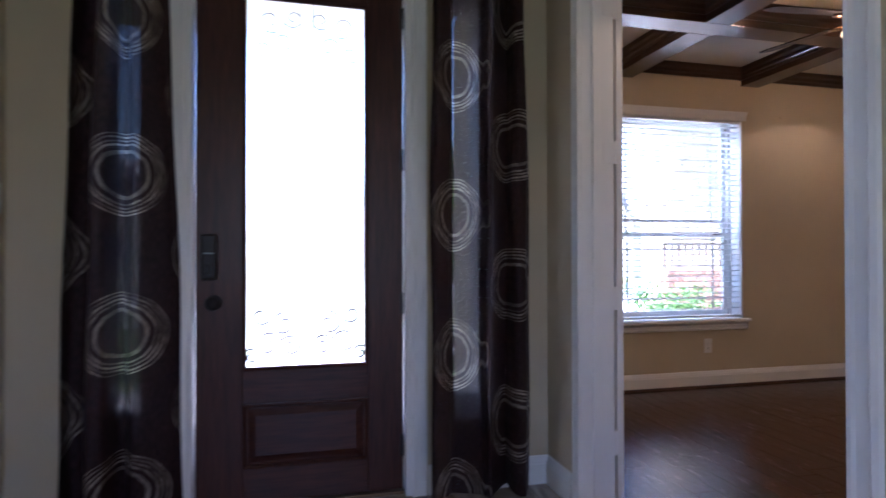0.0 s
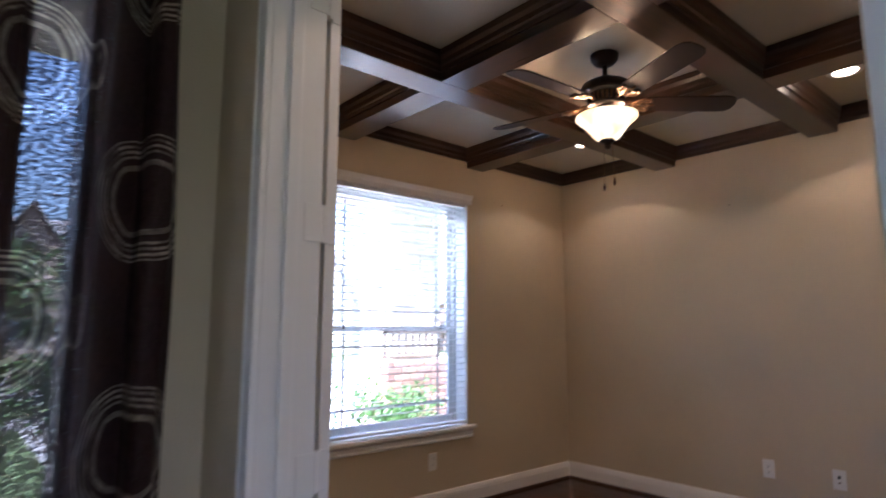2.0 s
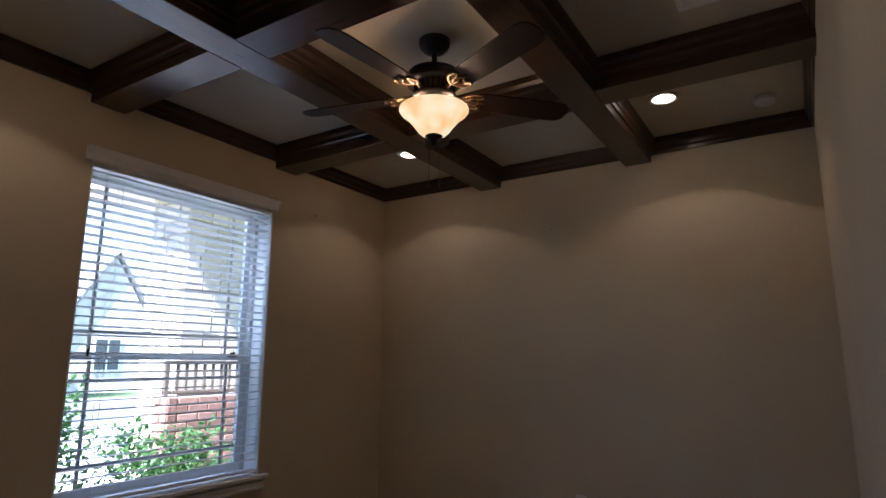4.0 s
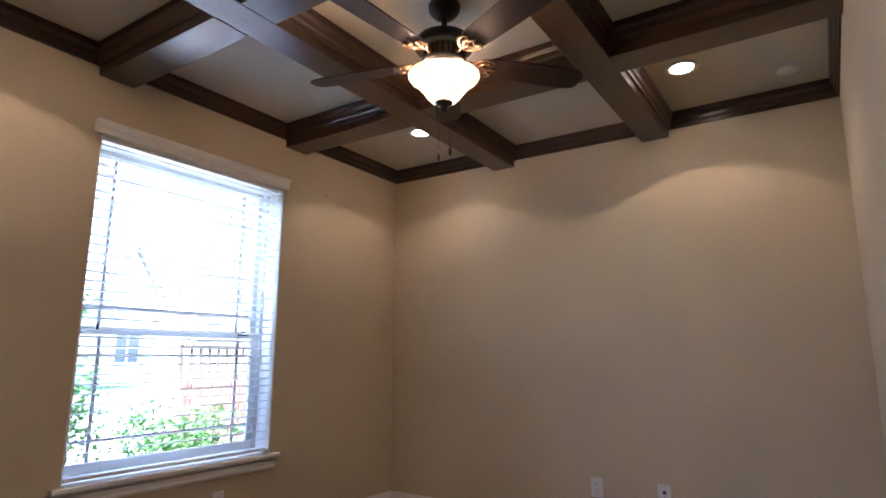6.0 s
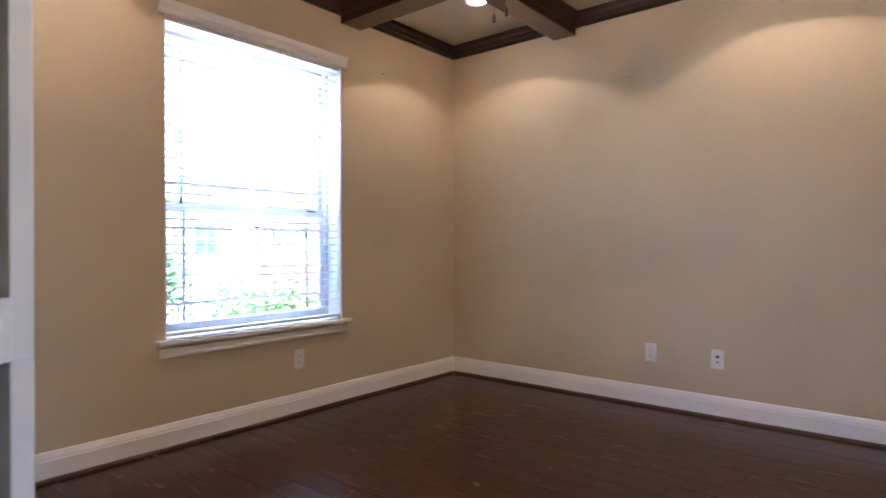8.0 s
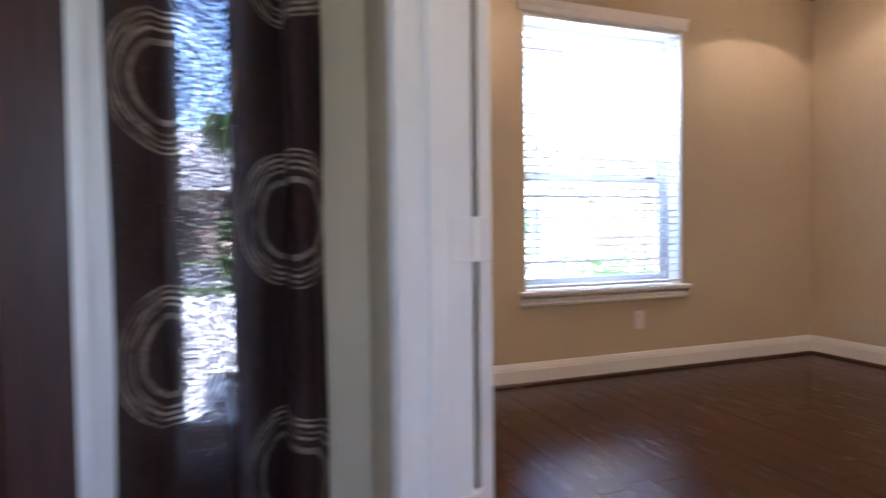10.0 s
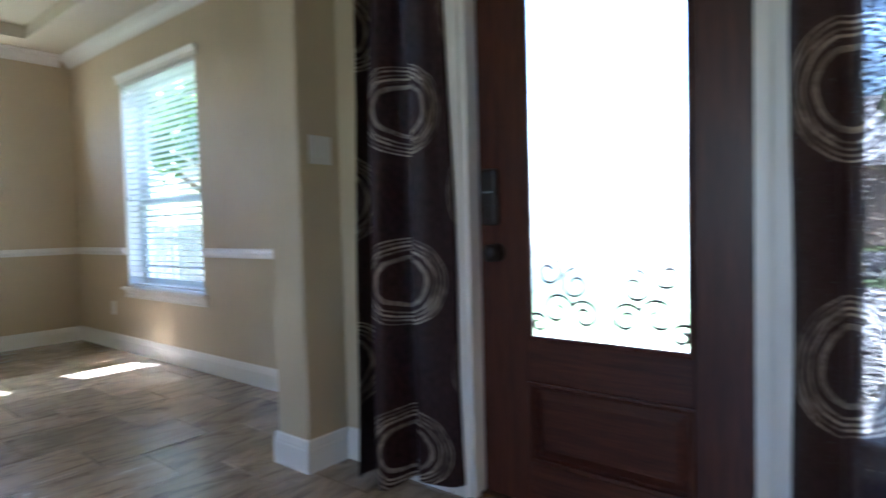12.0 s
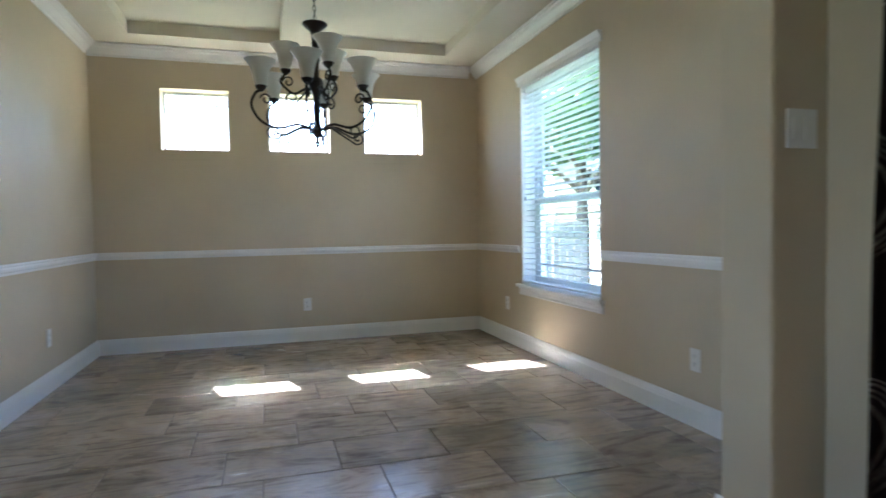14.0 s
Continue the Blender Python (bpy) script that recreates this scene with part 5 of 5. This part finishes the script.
d2 = leaf_door("door_2", (SX0 + 0.036, SX0 + 0.069, OY1 + 0.012, OY1 + 0.62), "white painted study door folded back flat against the wall")
for zc in HZ:
    h = part("hinge", tube([(SX0 + 0.012, OY1 - 0.012, zc - 0.051), (SX0 + 0.012, OY1 - 0.012, zc + 0.051)], 0.0075, 10), TRIM, d2, "white painted hinge")
    part("jamb_leaf", boxes((SX0 - 0.045, SX0 + 0.006, OY1 - 0.0215, OY1 - 0.0182, zc - 0.051, zc + 0.051), bevel=0.001), TRIM, h)
    part("door_leaf", boxes((SX0 + 0.028, SX0 + 0.066, OY1 + 0.0085, OY1 + 0.0118, zc - 0.051, zc + 0.051), bevel=0.001), TRIM, h)
    part("knuckle_plate", boxes((SX0 + 0.014, SX0 + 0.034, OY1 - 0.006, OY1 + 0.0085, zc - 0.051, zc + 0.051), bevel=0.001), TRIM, h)
    for dz in (-0.033, 0.0, 0.033):
        b3 = part("screw", lathe([(0, 0), (0.004, 0), (0.004, 0.0008), (0, 0.0012)], 10), TRIM, h)
        b3.location, b3.rotation_euler = (SX0 - 0.026 - (0.008 if dz else -0.004), OY1 - 0.0215, zc + dz), (radians(90), 0, 0)


# ---- curtains ----
def spline(pts, steps):
    """A smooth line through the given plan points."""
    out = []
    for i in range(len(pts) - 1):
        p0, p1, p2, p3 = pts[max(i - 1, 0)], pts[i], pts[i + 1], pts[min(i + 2, len(pts) - 1)]
        for k in range(steps):
            t = k / steps
            out.append(0.5 * ((2 * p1) + (p2 - p0) * t + (2 * p0 - 5 * p1 + 4 * p2 - p3) * t * t + (3 * p1 - p0 - 3 * p2 + p3) * t ** 3))
    return out + [pts[-1]]


def curtain(plan, middle, ring_z, gather, lift, z0, z1, seed, label, mat):
    """A hanging panel whose folds follow a plan line of x, y and cloth distance from the middle of a ring that lies at ring_z."""
    rng = random.Random(seed)
    line = spline([Vector(p) for p in plan], 14)
    nu, nv = len(line) - 1, 48
    ph = [rng.uniform(0, 6.3) for _ in range(5)]
    off_z = 0.3225 - ring_z
    bm = bmesh.new()
    uvl = bm.loops.layers.uv.new("UVMap")
    grid = []
    for i, p in enumerate(line):
        s = i / nu
        col = []
        for j in range(nv + 1):
            f = j / nv
            z = z0 + (z1 - z0) * f
            w = 1 + gather * (z - 1.0)
            sway = 0.007 * math.sin(2.1 * z + ph[0] + 4 * s) + 0.004 * math.sin(5.3 * z + ph[1] + 9 * s)
            deep = 1 + 0.10 * math.sin(1.7 * z + ph[2])
            hem = max(0.0, 1 - 14 * f)
            y = 2.825 + (p.y - 2.825) * deep + 0.004 * math.sin(23 * s + 3.1 * z + ph[3]) + 0.002 * math.sin(61 * s + ph[4] + 1.3 * z)
            col.append(bm.verts.new((middle + (p.x - middle) * w + sway, y, z + hem * (0.010 * math.sin(11 * s + 1.0) + lift * max(0.0, s - 0.55)))))
        grid.append(col)
    for i in range(nu):
        for j in range(nv):
            f = bm.faces.new((grid[i][j], grid[i + 1][j], grid[i + 1][j + 1], grid[i][j + 1]))
            f.smooth = True
            for lp, (a, b3) in zip(f.loops, ((i, j), (i + 1, j), (i + 1, j + 1), (i, j + 1))):
                lp[uvl].uv = (line[a].z + 0.17, z0 + (z1 - z0) * b3 / nv + off_z)
    return tagged(link_mesh("curtain", bm, mat), label, "curtain", "front door curtains")


CURTAIN_R = curtain([(1.130, 2.80, -0.17), (1.150, 2.775, -0.145), (1.218, 2.815, -0.05), (1.232, 2.85, -0.025), (1.262, 2.862, 0.015), (1.362, 2.832, 0.145), (1.388, 2.775, 0.155), (1.405, 2.77, 0.175), (1.425, 2.80, 0.205),
                     (1.500, 2.868, 0.322), (1.512, 2.862, 0.333), (1.511, 2.79, 0.337), (1.524, 2.752, 0.348), (1.562, 2.752, 0.385), (1.58, 2.79, 0.42), (1.596, 2.81, 0.44)],
                    1.36, 0.652, -0.03, 0.02, 0.014, 2.62, 3, "dark plum curtain panel with champagne rings, sheer against the sidelight", CURTAIN)
CURTAIN_L = curtain([(-0.322, 2.752, -0.31), (-0.334, 2.80, -0.27), (-0.318, 2.862, -0.21), (-0.268, 2.858, -0.18), (-0.248, 2.79, -0.15), (-0.227, 2.748, -0.115), (-0.190, 2.745, -0.078), (-0.172, 2.785, -0.052), (-0.160, 2.865, -0.022),
                     (-0.137, 2.876, 0.008), (-0.115, 2.84, 0.03), (-0.09, 2.832, 0.055), (0.0, 2.85, 0.14), (0.042, 2.865, 0.185), (0.058, 2.872, 0.205)],
                    -0.13, 0.797, -0.15, 0.12, 0.010, 2.62, 8, "dark plum curtain panel with champagne rings, flaring at the hem", CURTAIN_LINED)
for x0, x1 in ((1.10, 1.66), (-0.50, 0.06)):
    rod = tagged(new("curtain_rod"), "dark bronze curtain rod", "curtain rod", "curtain rods")
    part("pole", tube([(x0, 2.825, 2.635), (x1, 2.825, 2.635)], 0.011, 12), IRON, rod)
    for xx in (x0 + 0.02, x1 - 0.02):
        part("bracket", boxes((xx - 0.008, xx + 0.008, 2.825, 2.90, 2.62, 2.65), bevel=0.002), IRON, rod)

# ---- floor pieces ----
rng = random.Random(12)


def piece_mesh(name, w, d, h, mat, bev=0.0025):
    bm = bmesh.new()
    vs = []
    for z, k in ((-h, 0.0), (-bev, 0.0), (0.0, bev)):
        vs.append([bm.verts.new((sx * (w / 2 - k), sy * (d / 2 - k), z)) for sx, sy in ((-1, -1), (1, -1), (1, 1), (-1, 1))])
    for a, b2 in zip(vs, vs[1:]):
        for i in range(4):
            bm.faces.new((a[i], a[(i + 1) % 4], b2[(i + 1) % 4], b2[i]))
    bm.faces.new(vs[-1])
    me = bpy.data.meshes.new(name)
    bm.to_mesh(me)
    bm.free()
    me.materials.append(mat)
    return me


CACHE = {}


def lay(name, parent, x0, x1, y0, y1, z, mat, gap):
    w, d = round(x1 - x0 - gap, 3), round(y1 - y0 - gap, 3)
    if w < 0.01 or d < 0.01:
        return
    if (name, w, d) not in CACHE:
        CACHE[(name, w, d)] = piece_mesh(name, w, d, 0.02, mat, 0.0025 if name == "tile" else 0.0009)
    ob = new(name, CACHE[(name, w, d)])
    ob.parent = parent
    ob.location = ((x0 + x1) / 2, (y0 + y1) / 2, z)


# tiles: staggered rows across the dining room and foyer
TW, TL = 0.375, 0.50
row = 0
x = -1.755 - TW * 9
while x < SX0 - 0.06:
    x1 = min(x + TW, SX0 - 0.06)
    y = -0.3 - TL + (row % 3) * TL / 3.0
    xa = max(x, DX0)
    y_end = DY1 if x1 <= DX1 + 0.05 else 2.96
    while y < y_end and x1 > DX0:
        y1 = min(y + TL, y_end)
        ya = max(y, DY0 - 0.4 if x1 <= FX0 else -0.9)
        if y1 - ya > 0.03:
            lay("tile", FLOOR_TILED, xa, x1, ya, y1, rng.uniform(-0.0008, 0.0008), TILE, 0.005)
        y += TL
    x += TW
    row += 1
lay("tile", FLOOR_TILED, FX0, SX0 - 0.06, BACK, -0.9, 0.0, TILE, 0.005)

# planks: boards running towards the study window
x, PW = SX0 - 0.06, 0.127
while x < SX1:
    x1 = min(x + PW, SX1)
    y = SY0 - rng.uniform(0.0, 1.0)
    while y < SY1:
        L = rng.choice((0.6, 0.75, 0.9, 1.05, 1.2))
        y1 = min(y + L, SY1)
        if y1 > SY0:
            lay("plank", FLOOR_STUDY, x, x1, max(y, SY0), y1, rng.uniform(-0.0004, 0.0004), PLANK, 0.0018)
        y += L
    x = x1
